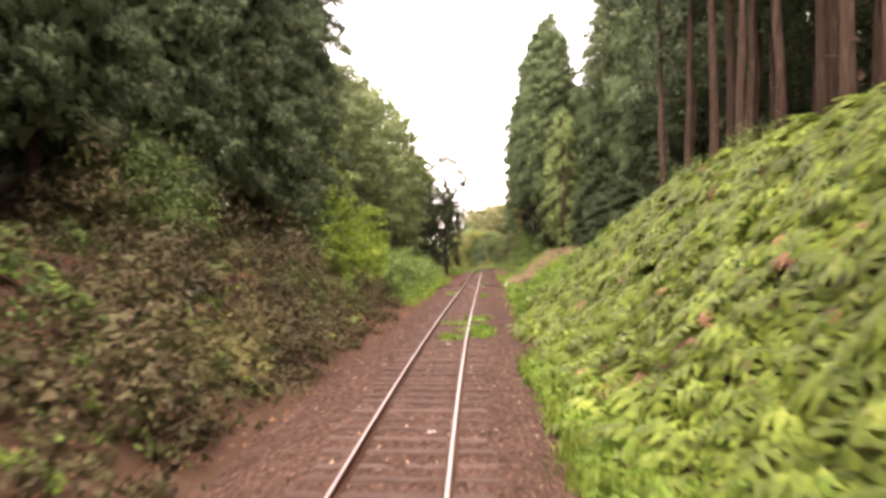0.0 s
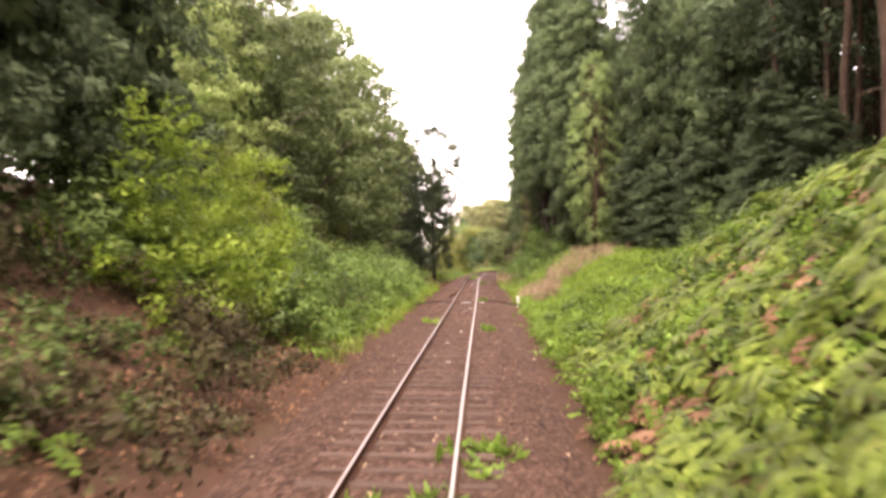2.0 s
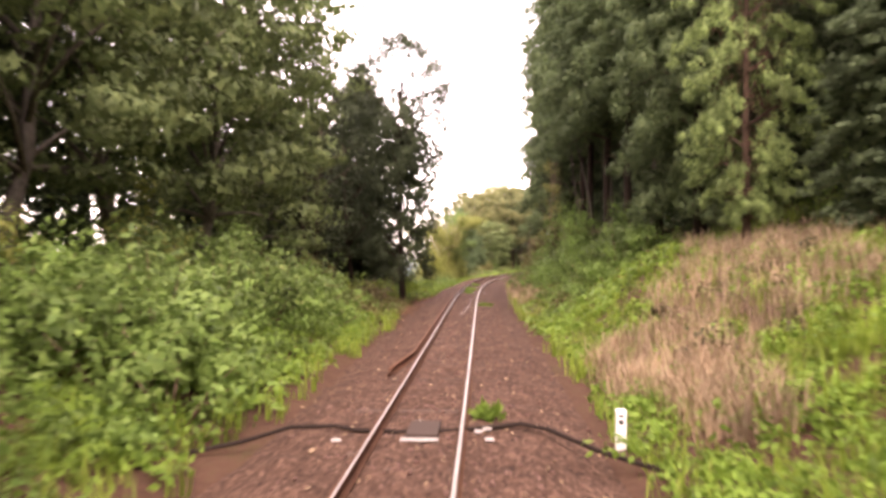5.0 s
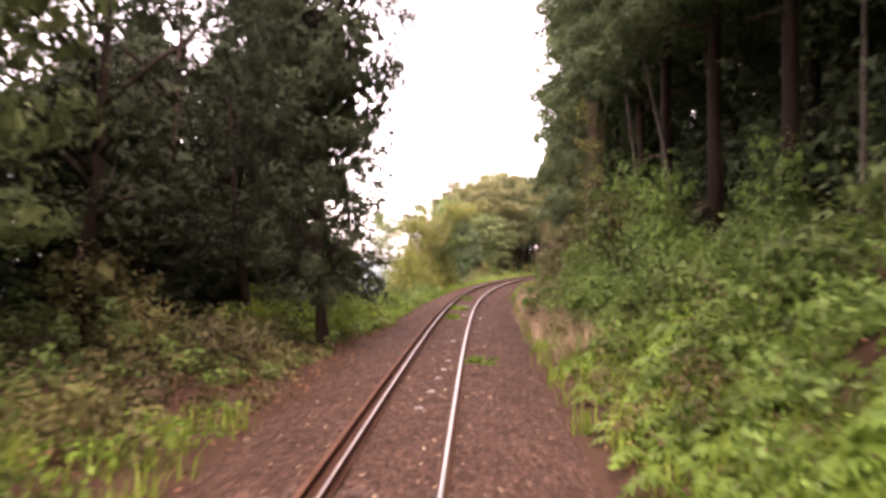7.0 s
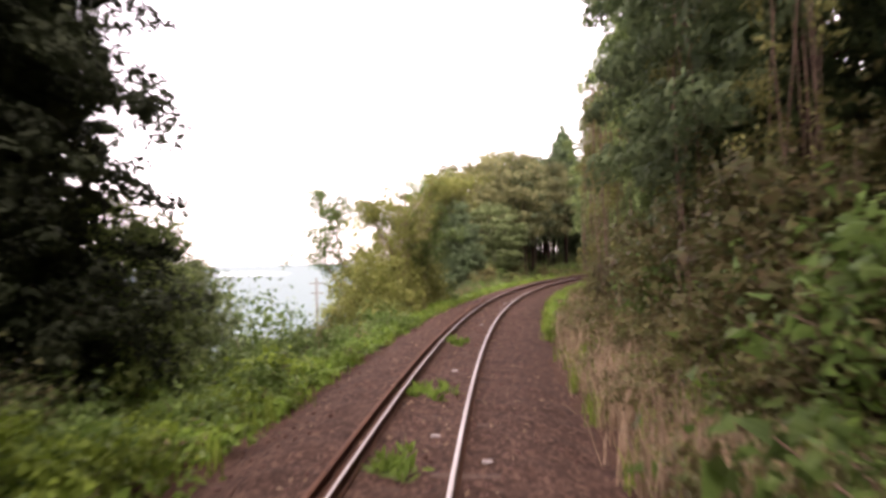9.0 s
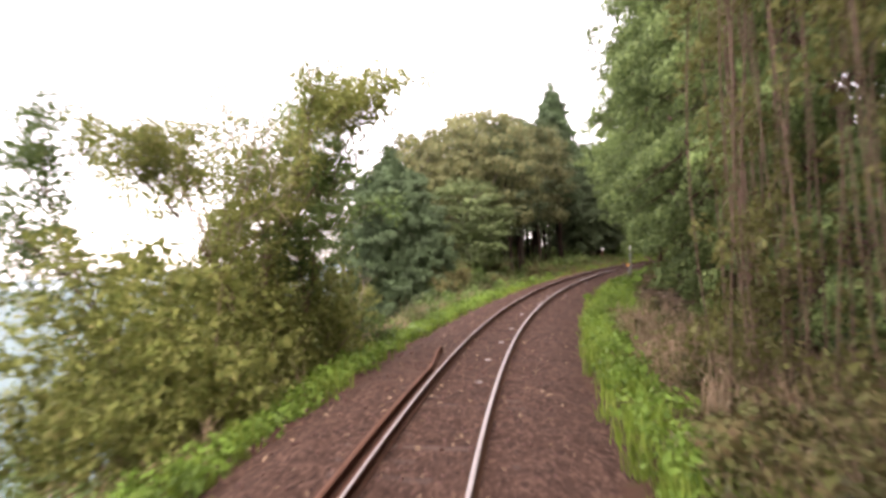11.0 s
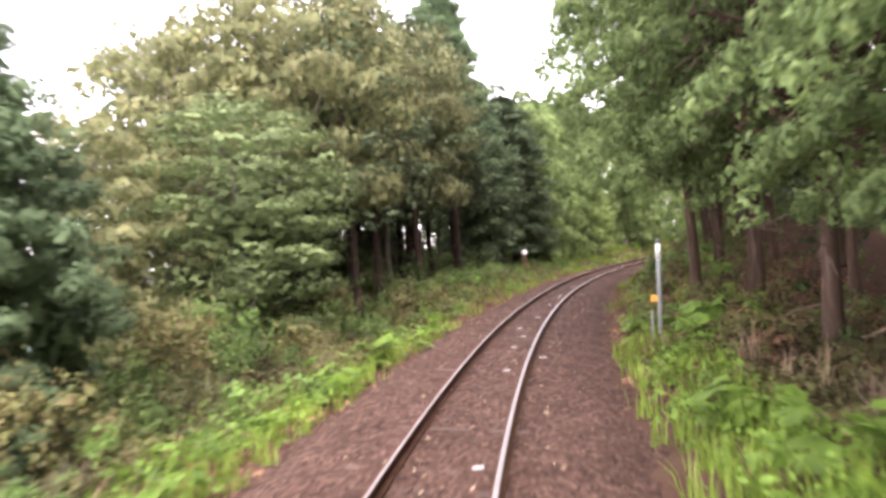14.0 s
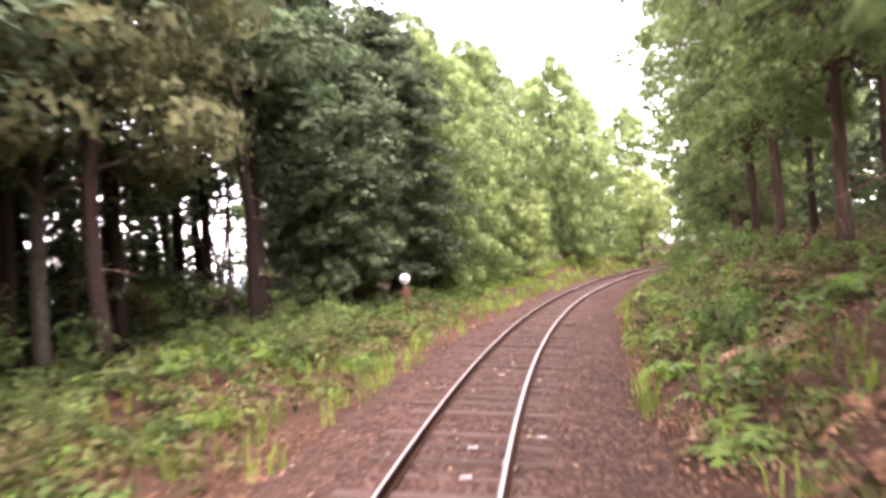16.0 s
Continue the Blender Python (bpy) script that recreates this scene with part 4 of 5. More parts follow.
for s0 in np.arange(42, 84, 5.5):
    plant("cedar", 15, float(s0), -21 + jit(1.5), 0.9, wide=1.4)
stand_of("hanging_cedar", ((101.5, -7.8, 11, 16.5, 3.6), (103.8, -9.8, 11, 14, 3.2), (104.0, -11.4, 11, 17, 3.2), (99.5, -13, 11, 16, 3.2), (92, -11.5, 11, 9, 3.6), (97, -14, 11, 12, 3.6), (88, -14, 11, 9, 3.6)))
# the rounded wood on the headland
stand_of("broadleaf", ((166, -8.6, 2, 8.8, 3.7), (172.5, -10.2, 4, 14.0, 5.6), (179.5, -9.0, 4, 13.4, 4.7), (169, -13.8, 3, 13, 4.6), (163.5, -12.8, 3, 10, 4.0), (176, -17, 3, 14, 5)))
stand_of("hanging_cedar", ((154.8, -10.2, 9, 11.4, 3.8), (186, -7.4, 10, 18.2, 3.2)))
for s0, d0 in ((171, -15.5), (178, -13.5), (181.5, -14.0), (185, -15.5), (188.5, -18.5), (195.5, -10.2), (199.5, -12.5), (184, -20), (177, -18.5), (193, -22), (203, -15), (180, -17)):
    plant("cedar", 15, s0, d0, 0.72, wide=1.3)
for s0 in np.arange(168, 190, 4.6):
    plant("cedar", 15, float(s0), -21.5 + jit(1.2), 0.82, wide=1.4)
for s0, d0, k in ((183, -12.5, 0.42), (186, -13.5, 0.36), (188.5, -13.0, 0.34), (191, -14.5, 0.36), (194, -15.5, 0.38), (197, -16.5, 0.4), (186.5, -10.8, 0.3), (179, -11.5, 0.42), (175, -12.5, 0.5), (181.5, -9.8, 0.3)):
    plant("cedar", 15, s0, d0, k, wide=1.9)
for s0, d0, k in ((57, -11.8, 0.42), (62, -12.2, 0.42), (67, -11.8, 0.42), (72.5, -12, 0.4)):
    plant("cedar", 15, s0, d0, k, wide=2.0)
for s0, d0 in ((174, -7.4), (178.5, -7.0), (181.5, -8.6), (184.5, -6.8), (187.5, -8.0), (180, -11.0), (184.0, -10.6), (171, -7.2), (175.5, -9.2), (187, -10.5), (191, -6.8), (194, -8.8), (176.5, -11.5), (179, -9.2), (182.2, -11.6), (185.6, -12.4), (189, -11.0), (190.5, -13.2), (182.8, -9.6), (186.4, -9.2), (173, -11.5)):
    plant("cedar", (10, 11)[int(s0) % 2], s0, d0, 0.74, wide=1.25)
stand_of("hanging_cedar", ((191.5, -7.6, 7, 13, 3.2), (196, -6.8, 7, 13, 3.4), (200.5, -6.6, 5, 13.5, 3.6), (205, -7.0, 5, 13.5, 3.8), (198, -11.5, 5, 14, 4), (206, -12, 5, 14.5, 4.2), (211.5, -7.6, 5, 15, 4.2),
                           (217.5, -8.4, 5, 16, 4.4), (225, -5.8, 5, 16.5, 4.4), (230, -9.4, 5, 16, 4.4), (215, -13.5, 5, 15.5, 4.4), (224, -14, 5, 16.5, 4.6), (237, -8, 5, 15.5, 4.4), (245, -6, 5, 15, 4.4)))
stand_of("broadleaf", ((213, -4.9, 7, 6.0, 2.0), (243, 2.5, 7, 8, 3), (252, -1.0, 8, 11, 3.6), (240, 9, 2, 13, 4), (250, 8, 0, 13, 4), (212, 11, 0, 12, 4), (238, -2.8, 8, 9, 3.0), (246, 3.6, 7, 9, 3.2), (256, 5, 2, 14, 4.5), (258, -4, 2, 15, 5)))
# saplings on the edge above the lake
for s0, d0, v, k in ((128.0, -4.6, 0, 1.0), (126.8, -4.2, 1, 0.9), (138.5, -6.2, 3, 0.5), (140.3, -6.6, 0, 0.4), (127.2, -5.2, 3, 1.25), (125.2, -5.6, 3, 1.2), (129, -5.4, 3, 0.95), (126.0, -5.0, 2, 1.25), (128.5, -5.6, 1, 1.3), (124.5, -4.4, 2, 1.0), (126.8, -7.2, 0, 1.3), (123.5, -6.5, 1, 1.2)):
    plant("thin_tree", v, s0, d0, k)


# ---- woods that close the hillside behind ----
far = Heap()
for n, s0, s1, d0, d1 in ((850, -60, 270, 31, 78), (420, -60, 92, -46, -25), (120, 205, 290, 13, 34), (150, 250, 300, -30, 14)):
    s, d = rng.uniform(s0, s1, n), rng.uniform(d0, d1, n)
    w = rng.uniform(0, 6.283, n)
    far.add(*tufts(rng, ground(s, d, rng.uniform(0.5, 10.0, n)), rng.uniform(1.8, 3.4, n), unit(np.c_[np.cos(w), np.sin(w), 0 * w + 0.8]), 26, 0.8, 0.6, 1.0, 0.7))
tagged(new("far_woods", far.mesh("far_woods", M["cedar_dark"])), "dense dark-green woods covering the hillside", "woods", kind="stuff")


# ---- shrubs ----
def hedge(n, s0, s1, d0, d1, variants, low=0.7, high=1.3):
    for _ in range(round(n * 0.7)):
        plant("shrub", int(rng.choice(variants)), float(rng.uniform(s0, s1)), float(rng.uniform(d0, d1)), float(rng.uniform(low, high)), float(rng.uniform(0, 360)))


hedge(24, 4, 22, -8.0, -3.2, (10, 11, 11, 2, 10), 0.65, 1.15)
hedge(20, 22, 38, -7.5, -3.3, (10, 11, 0, 11), 0.7, 1.2)
hedge(14, 4, 34, -9.8, -7.6, (12, 12, 7), 0.9, 1.25)
hedge(6, 31, 42, -8.5, -6.0, (7,), 0.9, 1.25)
hedge(8, 34, 42, -6.8, -4.8, (4, 0), 1.0, 1.6)
hedge(56, 38, 75, -8.0, -3.6, (0, 1, 4, 4, 4), 0.8, 1.45)
hedge(14, 42, 70, -9.8, -7.6, (7, 7, 9), 0.8, 1.2)
hedge(6, 68, 86, -9.0, -6.6, (7, 8), 0.8, 1.2)
hedge(12, 76, 90, -7.5, -3.6, (3, 10, 2, 11), 0.65, 1.1)
hedge(16, 90, 104, -7.0, -3.4, (2, 4, 0, 3, 1, 4), 0.65, 1.1)
hedge(16, 100, 114, -8.0, -4.6, (4, 0, 1, 5), 0.8, 1.3)
hedge(20, 96, 118, -5.5, -3.2, (0, 4, 1, 4, 6), 0.5, 0.95)
hedge(10, 120, 129.5, -6.2, -4.0, (9, 9, 9, 6), 0.7, 1.0)
hedge(20, 128, 162, -6.5, -3.5, (0, 6, 3, 1), 0.45, 0.9)
hedge(9, 160, 172, -8.0, -4.6, (5, 0, 3), 0.7, 1.2)
hedge(22, 168, 202, -22, -12.5, (8, 7, 8), 1.0, 1.5)
hedge(16, 163, 190, -6.0, -3.6, (3, 0, 2, 5), 0.45, 0.75)
hedge(14, 174, 198, -8.0, -4.2, (0, 5, 2), 0.35, 0.7)
hedge(10, 203, 240, -9, -4.5, (7, 0, 7), 0.7, 1.2)
hedge(8, 205, 240, 4.5, 8, (7, 0, 1), 0.7, 1.1)
for s0, d0, k in ((129.0, -5.0, 1.2), (126.4, -5.6, 1.2), (123.0, -5.6, 1.1), (127.6, -4.7, 0.95), (125.0, -4.8, 1.0), (121.5, -5.0, 1.0), (128.4, -6.4, 1.3), (124.6, -6.6, 1.2), (126.6, -4.3, 1.15), (128.2, -4.4, 0.9)):
    plant("shrub", 9, s0, d0, k)
hedge(8, 157, 167, -13, -8.5, (7, 7, 5), 0.9, 1.2)
for s0, d0, k in ((157.2, -3.9, 0.55), (158.6, -3.7, 0.5), (155.0, -4.3, 0.5), (160.5, -4.2, 0.5)):
    plant("shrub", 2, s0, d0, k)
for s0, d0, k in ((104.5, -6.6, 1.0), (106.5, -7.0, 1.15), (108.6, -7.6, 1.05), (102.5, -5.6, 0.7)):
    plant("shrub", 5, s0, d0, k * 1.5)
stand_of("broadleaf", ((106.2, -6.8, 2, 5.6, 1.7), (108.6, -7.7, 2, 5.4, 1.7), (103.4, -6.4, 0, 4.6, 1.7)))
plant("shrub", 7, 113.5, -8.0, 1.55)
plant("shrub", 7, 110.5, -7.6, 1.1)
hedge(6, 18, 50, 9.2, 11.0, (0, 1, 5), 0.7, 1.2)
hedge(14, 50, 74, 11.3, 13.4, (7, 8, 7, 5), 0.8, 1.15)
hedge(16, 73, 96, 4.4, 7.0, (4, 1, 4, 0, 4), 0.7, 1.2)
hedge(10, 90, 98, 3.8, 6.0, (4, 1, 4, 0, 3), 0.8, 1.4)
hedge(14, 98, 118, 5.0, 6.6, (4, 1, 3, 0, 3), 0.8, 1.4)
hedge(10, 96, 117, 3.5, 5.0, (2, 3), 0.6, 0.9)
hedge(6, 92, 99, 4.8, 6.4, (7, 13, 7, 8), 0.8, 1.2)
hedge(9, 99, 118, 5.0, 6.4, (8, 12, 8, 7), 0.8, 1.15)
for s0, d0, k in ((88.6, 5.7, 0.95), (85.2, 7.2, 0.8), (92.5, 6.4, 0.7)):
    plant("shrub", 13, s0, d0, k, wide=0.8)
hedge(8, 116, 160, 6.6, 8.4, (5, 3, 5), 0.6, 0.9)
hedge(14, 152, 176, -13, -6.6, (7, 5, 8, 5), 0.8, 1.1)
hedge(13, 172, 204, 3.6, 6.5, (4, 4, 2, 1, 4), 0.45, 0.9)
hedge(7, 158, 172, 4.6, 6.0, (2, 3), 0.35, 0.6)
hedge(9, 212, 246, -7.0, -4.2, (7, 9, 7), 0.7, 1.1)
hedge(5, 176, 192, -12.5, -9.5, (8, 7), 0.6, 0.8)


# ---- undergrowth too dense to count ----
def spots(n, s0, s1, d0, d1):
    return rng.uniform(s0, s1, n), rng.uniform(d0, d1, n)


def carpet(name, label, mat, patches, size=0.16, per=12, high=0.3):
    """Low leafy cover: patches of (count, s0, s1, d0, d1)."""
    h = Heap()
    for n, *box in patches:
        n = round(n * 1.4)
        s, d = spots(n, *box)
        h.add(*clumps(rng, ground(s, d, high * rng.uniform(0.2, 1.0, n)), rng.uniform(0.2, 0.45, n), per, size * 0.8, 0.6, 0.55, 0.05))
    return tagged(new(name, h.mesh(name, M[mat])), label, "undergrowth", kind="stuff")


def thicket(name, label, mat, patches, size=0.15):
    """Waist-high leafy cover in mounds: patches of (count, s0, s1, d0, d1, height)."""
    h = Heap()
    for n, s0, s1, d0, d1, high in patches:
        s, d = spots(n, s0, s1, d0, d1)
        mound = np.clip(0.55 + 0.6 * wave(s, d, 1.1, 0.4), 0.1, 1.0)
        c = ground(s, d, high * mound * rng.uniform(0.1, 1.0, n))
        w = rng.uniform(0, 6.283, n)
        h.add(*tufts(rng, c, rng.uniform(0.22, 0.45, n), unit(np.c_[np.cos(w), np.sin(w), rng.uniform(0, 0.8, n)]), 26, size * 0.82, 0.5, 0.8, 0.55, True, 0.5))
    return tagged(new(name, h.mesh(name, M[mat])), label, "undergrowth", kind="stuff")


def ferns(name, label, mat, patches, length=0.75, fronds=6):
    h = Heap()
    P = 7
    t = np.linspace(0, 1, P + 1)
    for n, *box in patches:
        s, d = spots(n, *box)
        base = np.repeat(ground(s, d, 0.02), fronds, 0)
        k = len(base)
        w = rng.uniform(0, 2 * np.pi, k)

        L = length * rng.uniform(0.6, 1.3, k)
        up = rng.uniform(0.5, 1.7, k)
        es, ed = unit(ground(s + 0.3, d) - ground(s, d)), unit(ground(s, d + 0.3) - ground(s, d))
        lift = np.repeat(unit(np.cross(ed, es) + [0, 0, 0.35]), fronds, 0)
        es, ed = np.repeat(es, fronds, 0), np.repeat(ed, fronds, 0)
        cw, sw = np.cos(w)[:, None], np.sin(w)[:, None]
        out, side = es * cw + ed * sw, ed * cw - es * sw
        spine = base[:, None] + out[:, None] * (L[:, None] * t)[..., None] + lift[:, None] * ((t - 0.85 * t * t)[None] * (L * up)[:, None])[..., None]
        wide = (L[:, None] * 0.3 * np.sin(np.pi * np.clip(t[:-1] * 0.85 + 0.16, 0, 1)) ** 0.8)[..., None]
        mid = (spine[:, :-1] + spine[:, 1:]) / 2 + out[:, None] * wide * 0.35 - lift[:, None] * wide * 0.18
        lt, rt = mid + side[:, None] * wide, mid - side[:, None] * wide
        v = np.concatenate([spine, lt, rt], 1)
        i = np.arange(P)
        f = np.concatenate([np.stack([i, i + 1, P + 1 + i], 1), np.stack([i + 1, i, 2 * P + 1 + i], 1)])
        f = (f[None] + (np.arange(k) * (3 * P + 1))[:, None, None]).reshape(-1, 3)
        h.add(v.reshape(-1, 3), f)
    return tagged(new(name, h.mesh(name, M[mat])), label, "ferns", kind="stuff")


def blades(name, label, mat, patches, height=0.4, per=11, wide=0.012, lean=0.5):
    h = Heap()
    for n, *box in patches:
        s, d = spots(n, *box)
        base = np.repeat(ground(s, d, -0.02), per, 0)
        k = len(base)
        base[:, :2] += rng.normal(size=(k, 2)) * 0.09
        w = rng.uniform(0, 2 * np.pi, k)
        out = np.c_[np.cos(w), np.sin(w), 0 * w]
        side = np.c_[-np.sin(w), np.cos(w), 0 * w]
        L = (height * rng.uniform(0.5, 1.3, k))[:, None]
        bend = (lean * rng.uniform(0.1, 1.2, k))[:, None]
        mid = base + [0, 0, 1] * L * 0.6 + out * L * bend * 0.35
        tip = base + [0, 0, 1] * L * (1 - 0.25 * bend) + out * L * bend
        v = np.stack([base - side * wide, base + side * wide, mid - side * wide * 0.8, mid + side * wide * 0.8, tip], 1)
        f = (np.array([[0, 1, 3], [0, 3, 2], [2, 3, 4]])[None] + (np.arange(k) * 5)[:, None, None]).reshape(-1, 3)
        h.add(v.reshape(-1, 3), f)
    return tagged(new(name, h.mesh(name, M[mat])), label, "grass", kind="stuff")


ferns("fern_bank", "dense bright yellow-green ferns covering the cutting slope", "fern", [(820, -4, 29, 2.6, 10.5), (110, 29, 38, 3.4, 10)], 0.9, 9)
ferns("fern_patch", "scattered green ferns beside the track", "herb", [(40, 160, 176, 2.9, 6), (60, 176, 200, 2.9, 7), (60, 164, 192, -7.5, -3.6), (160, 40, 76, -7, -3), (260, 73, 96, 3.0, 7.0), (80, 96, 112, 4.6, 7.0), (40, -4, 30, -7, -2.8), (140, 94, 118, -5.5, -2.7), (120, 130, 160, -7, -3.0), (60, 74, 96, 5, 9)], 0.65)
carpet("weed_bank", "fresh green weeds along the foot of the bank", "herb", [
    (420, -4, 60, 2.3, 9.5), (300, 44, 70, 2.9, 9.5), (320, 68, 112, 2.9, 7.5), (260, 94, 120, -5.5, -2.5), (300, 46, 80, 8.5, 15), (80, 114, 135, 2.4, 3.3), (90, 135, 160, 2.5, 4.1), (300, 95, 150, -3.6, -2.5), (150, 136, 166, -3.9, -2.5),
    (420, 38, 80, -5.5, -2.6), (90, 0, 16, 2.0, 2.8), (40, 165, 192, -6, -2.9), (420, 195, 250, -9, -2.7), (300, 200, 250, 2.7, 8)], 0.17)
carpet("broad_weeds", "broad-leaved yellow-green weeds among the ferns", "fern", [(420, -4, 38, 2.5, 10)], 0.2, 9, 0.45)
thicket("creeper_thicket", "bright green creepers and brambles mounded along the bank", "vine", [
    (640, 38, 76, -7.5, -3.1, 1.3), (420, 92, 118, -6.2, -3.0, 0.9), (40, 80, 92, -6.0, -3.0, 0.7), (70, 160, 192, -5.5, -2.9, 0.5), (110, 130, 156, -6, -3.1, 1.0), (280, 76, 97, 3.4, 6.6, 1.3), (160, 96, 116, 5.0, 7.0, 1.5), (120, 174, 205, 3.2, 7, 0.8)])
thicket("vine_curtain", "lime-green vines hanging over the bank's crest", "lime", [(360, 90, 106, -6.4, -3.0, 1.2), (260, 95, 108, -8.0, -4.5, 1.5), (240, 93, 106, -5.6, -2.9, 0.9), (520, 34.5, 42.5, -6.4, -4.0, 4.4), (60, 33.5, 39, -7.4, -4.2, 2.0), (60, 42, 52, -8, -6, 2.6)])
thicket("lakeside_thicket", "tall airy yellow-green thicket above the lake", "yellow", [(900, 119, 130.5, -6.8, -3.7, 4.6), (80, 130, 136, -6.5, -4.5, 1.2)], 0.12)
thicket("meadow_weeds", "soft fresh-green weeds and grass on the clearing", "herb", [
    (760, 28, 46, 2.5, 9.5, 0.55), (640, 42, 76, 2.9, 9.5, 0.35), (220, 44, 62, 2.8, 6.5, 0.3), (160, 196, 240, -7, -2.7, 0.6), (130, 196, 240, 2.7, 6, 0.6), (110, 112, 135, 2.5, 3.2, 0.35), (110, 135, 160, 2.6, 4.2, 0.4), (60, 2, 20, 2.0, 2.8, 0.3), (140, 100, 150, -3.8, -2.7, 0.4)], 0.12)
thicket("bramble_thicket", "dark green brambles among the trees", "bush", [
    (340, -4, 36, -8.5, -3.6, 1.0), (260, 27, 46, 3.0, 10, 0.8), (420, 38, 100, -9, -4, 1.5), (240, 42, 92, -13, -8.5, 2.8), (320, 50, 79, -17, -10.5, 5.5), (160, 165, 190, -17, -10.5, 2.0), (170, 155, 173, -9.5, -5.8, 1.8), (220, 174, 200, -11, -6.5, 2.4), (220, 58, 86, -12.5, -8, 3.2), (160, 176, 205, 8.5, 12.5, 2.6), (180, 78, 120, 4.8, 7.8, 1.7), (260, 116, 162, 6.4, 9.0, 1.1), (300, 164, 200, -7, -3.6, 0.7), (140, 50, 76, 9.5, 13, 0.9)])
thicket("dry_brush", "withered reddish-brown brush on the banks", "brown_bush", [
    (160, 78, 96, 2.9, 5.0, 0.7), (520, 95, 119, 2.7, 5.2, 0.9), (380, 115, 135, 3.2, 6.2, 0.55), (340, 134, 160, 4.1, 7.2, 0.45), (420, 154, 200, 2.9, 7.5, 0.6), (420, 112, 160, -6.5, -3.3, 0.6), (200, 76, 104, -6, -2.8, 0.6), (420, 156, 196, -7.0, -3.0, 0.6)], 0.13)
thicket("dead_brush", "dark withered brush under the trees", "dead_brush", [(50, 61.5, 68, 4.6, 8.0, 0.5), (120, 118, 135, 4.3, 7.4, 0.45), (220, 135, 160, 4.3, 7.4, 0.45), (560, -4, 38, -8.5, -2.9, 1.0), (460, -2, 32, -5.6, -2.5, 0.6), (420, 79, 97, -10.5, -4.0, 0.7), (260, 164, 200, -14, -7.0, 1.6), (420, 180, 203, -17, -9.5, 3.4), (200, 150, 166, -9, -4.5, 1.0)], 0.13)
carpet("dull_undergrowth", "dull olive and brown undergrowth on the slopes", "brown_bush", [
    (150, 128, 156, -8, -3.4), (130, 74, 96, 3, 8), (210, 76, 112, -7, -2.7), (250, 95, 165, -9, -3.2), (210, 84, 120, 2.9, 7), (210, 116, 162, 4.2, 8), (250, 160, 205, 2.8, 9), (210, 162, 205, -12, -3.5), (175, 68, 84, 6, 12), (200, 48, 74, 9, 17)], 0.15)
carpet("shaded_undergrowth", "dark-green undergrowth beneath the trees", "bush", [
    (250, 38, 100, -12, -5), (210, 72, 120, 4.5, 12), (210, 100, 160, -10, -3.4), (210, 160, 200, -14, -3.2), (150, 160, 215, 3, 9), (100, -4, 40, -8, -2.8)], 0.17)
ferns("dead_fronds", "reddish-brown withered fern fronds", "litter", [(260, -2, 38, 2.8, 10), (40, 158, 190, 2.8, 6)], 0.62, 5)
carpet("leaf_litter", "fallen brown leaves under the trees", "litter", [(420, -4, 40, -8, -2.2), (200, 76, 100, -5, -2.2), (2600, 154, 204, 2.3, 8), (500, 74, 118, 2.6, 8), (500, 22, 40, -7, -2.3), (400, 118, 160, 4, 8), (900, 150, 200, -6, -2.2)], 0.1, 8, 0.06)
blades("grass_edge", "long green grass along the track edge", "grass", [
    (260, -2, 18, 1.9, 2.8), (1500, 38, 76, 2.7, 10), (700, 46, 76, 8, 13), (1100, 46, 61, 5.0, 10.5), (260, 74, 92, 2.8, 5), (360, 74, 118, 2.4, 4.5), (170, 112, 135, 2.2, 3.0), (230, 135, 160, 2.3, 4.0), (500, 96, 165, -4.2, -2.4), (380, 38, 80, -5, -2.4), (420, 160, 250, 2.3, 5.5), (420, 165, 250, -6, -2.3)], 0.45)
blades("dry_grass", "pale pinkish dry grass on the bank", "straw", [
    (210, 61.0, 66.5, 3.1, 5.0), (220, 61.5, 70, 5.0, 8.2), (120, 66, 73, 6.8, 9.8), (80, 58.5, 61.5, 3.5, 4.7), (340, 86, 114, 2.5, 3.9), (260, 110, 150, -5.5, -3.4), (200, 114, 135, 3.3, 5.6), (40, 135, 158, 4.4, 6)], 0.75, 12, 0.01, 0.6)

# grass growing between and beside the rails
for s0, d0, k, size in ((22.5, 0.05, 16, 0.5), (23.5, 0.95, 26, 0.35), (25.3, 0.9, 30, 0.4), (27, 0.2, 10, 0.4), (29.5, 0.9, 18, 0.4), (60.6, 0.9, 14, 0.15), (102.4, -0.1, 14, 0.3), (110, -0.2, 14, 0.35),
                        (97.5, -0.15, 10, 0.3), (45, 1.1, 12, 0.25), (48.0, -1.0, 9, 0.3), (147, 2.0, 14, 0.2), (86, 0.9, 8, 0.3)):
    h = Heap()
    n = k * 12
    base = np.concatenate([bed(np.array([s0 + rng.normal() * size]), np.array([d0 + rng.normal() * size * 0.5]), -0.17) + rng.normal(size=(12, 3)) * [0.05, 0.05, 0] for _ in range(k)])
    nr = unit(rng.normal(size=(n, 3)) * 0.6 + [0, 0, 0.6])
    h.add(*leaves(rng, base, nr, rng.normal(size=(n, 3)) + [0, 0, 1.1], 0.2, 0.3))
    tagged(new("weed_tuft", h.mesh("weed_tuft", M["herb"])), "tuft of green weeds growing in the ballast", "weeds", "weeds in the ballast", "stuff")


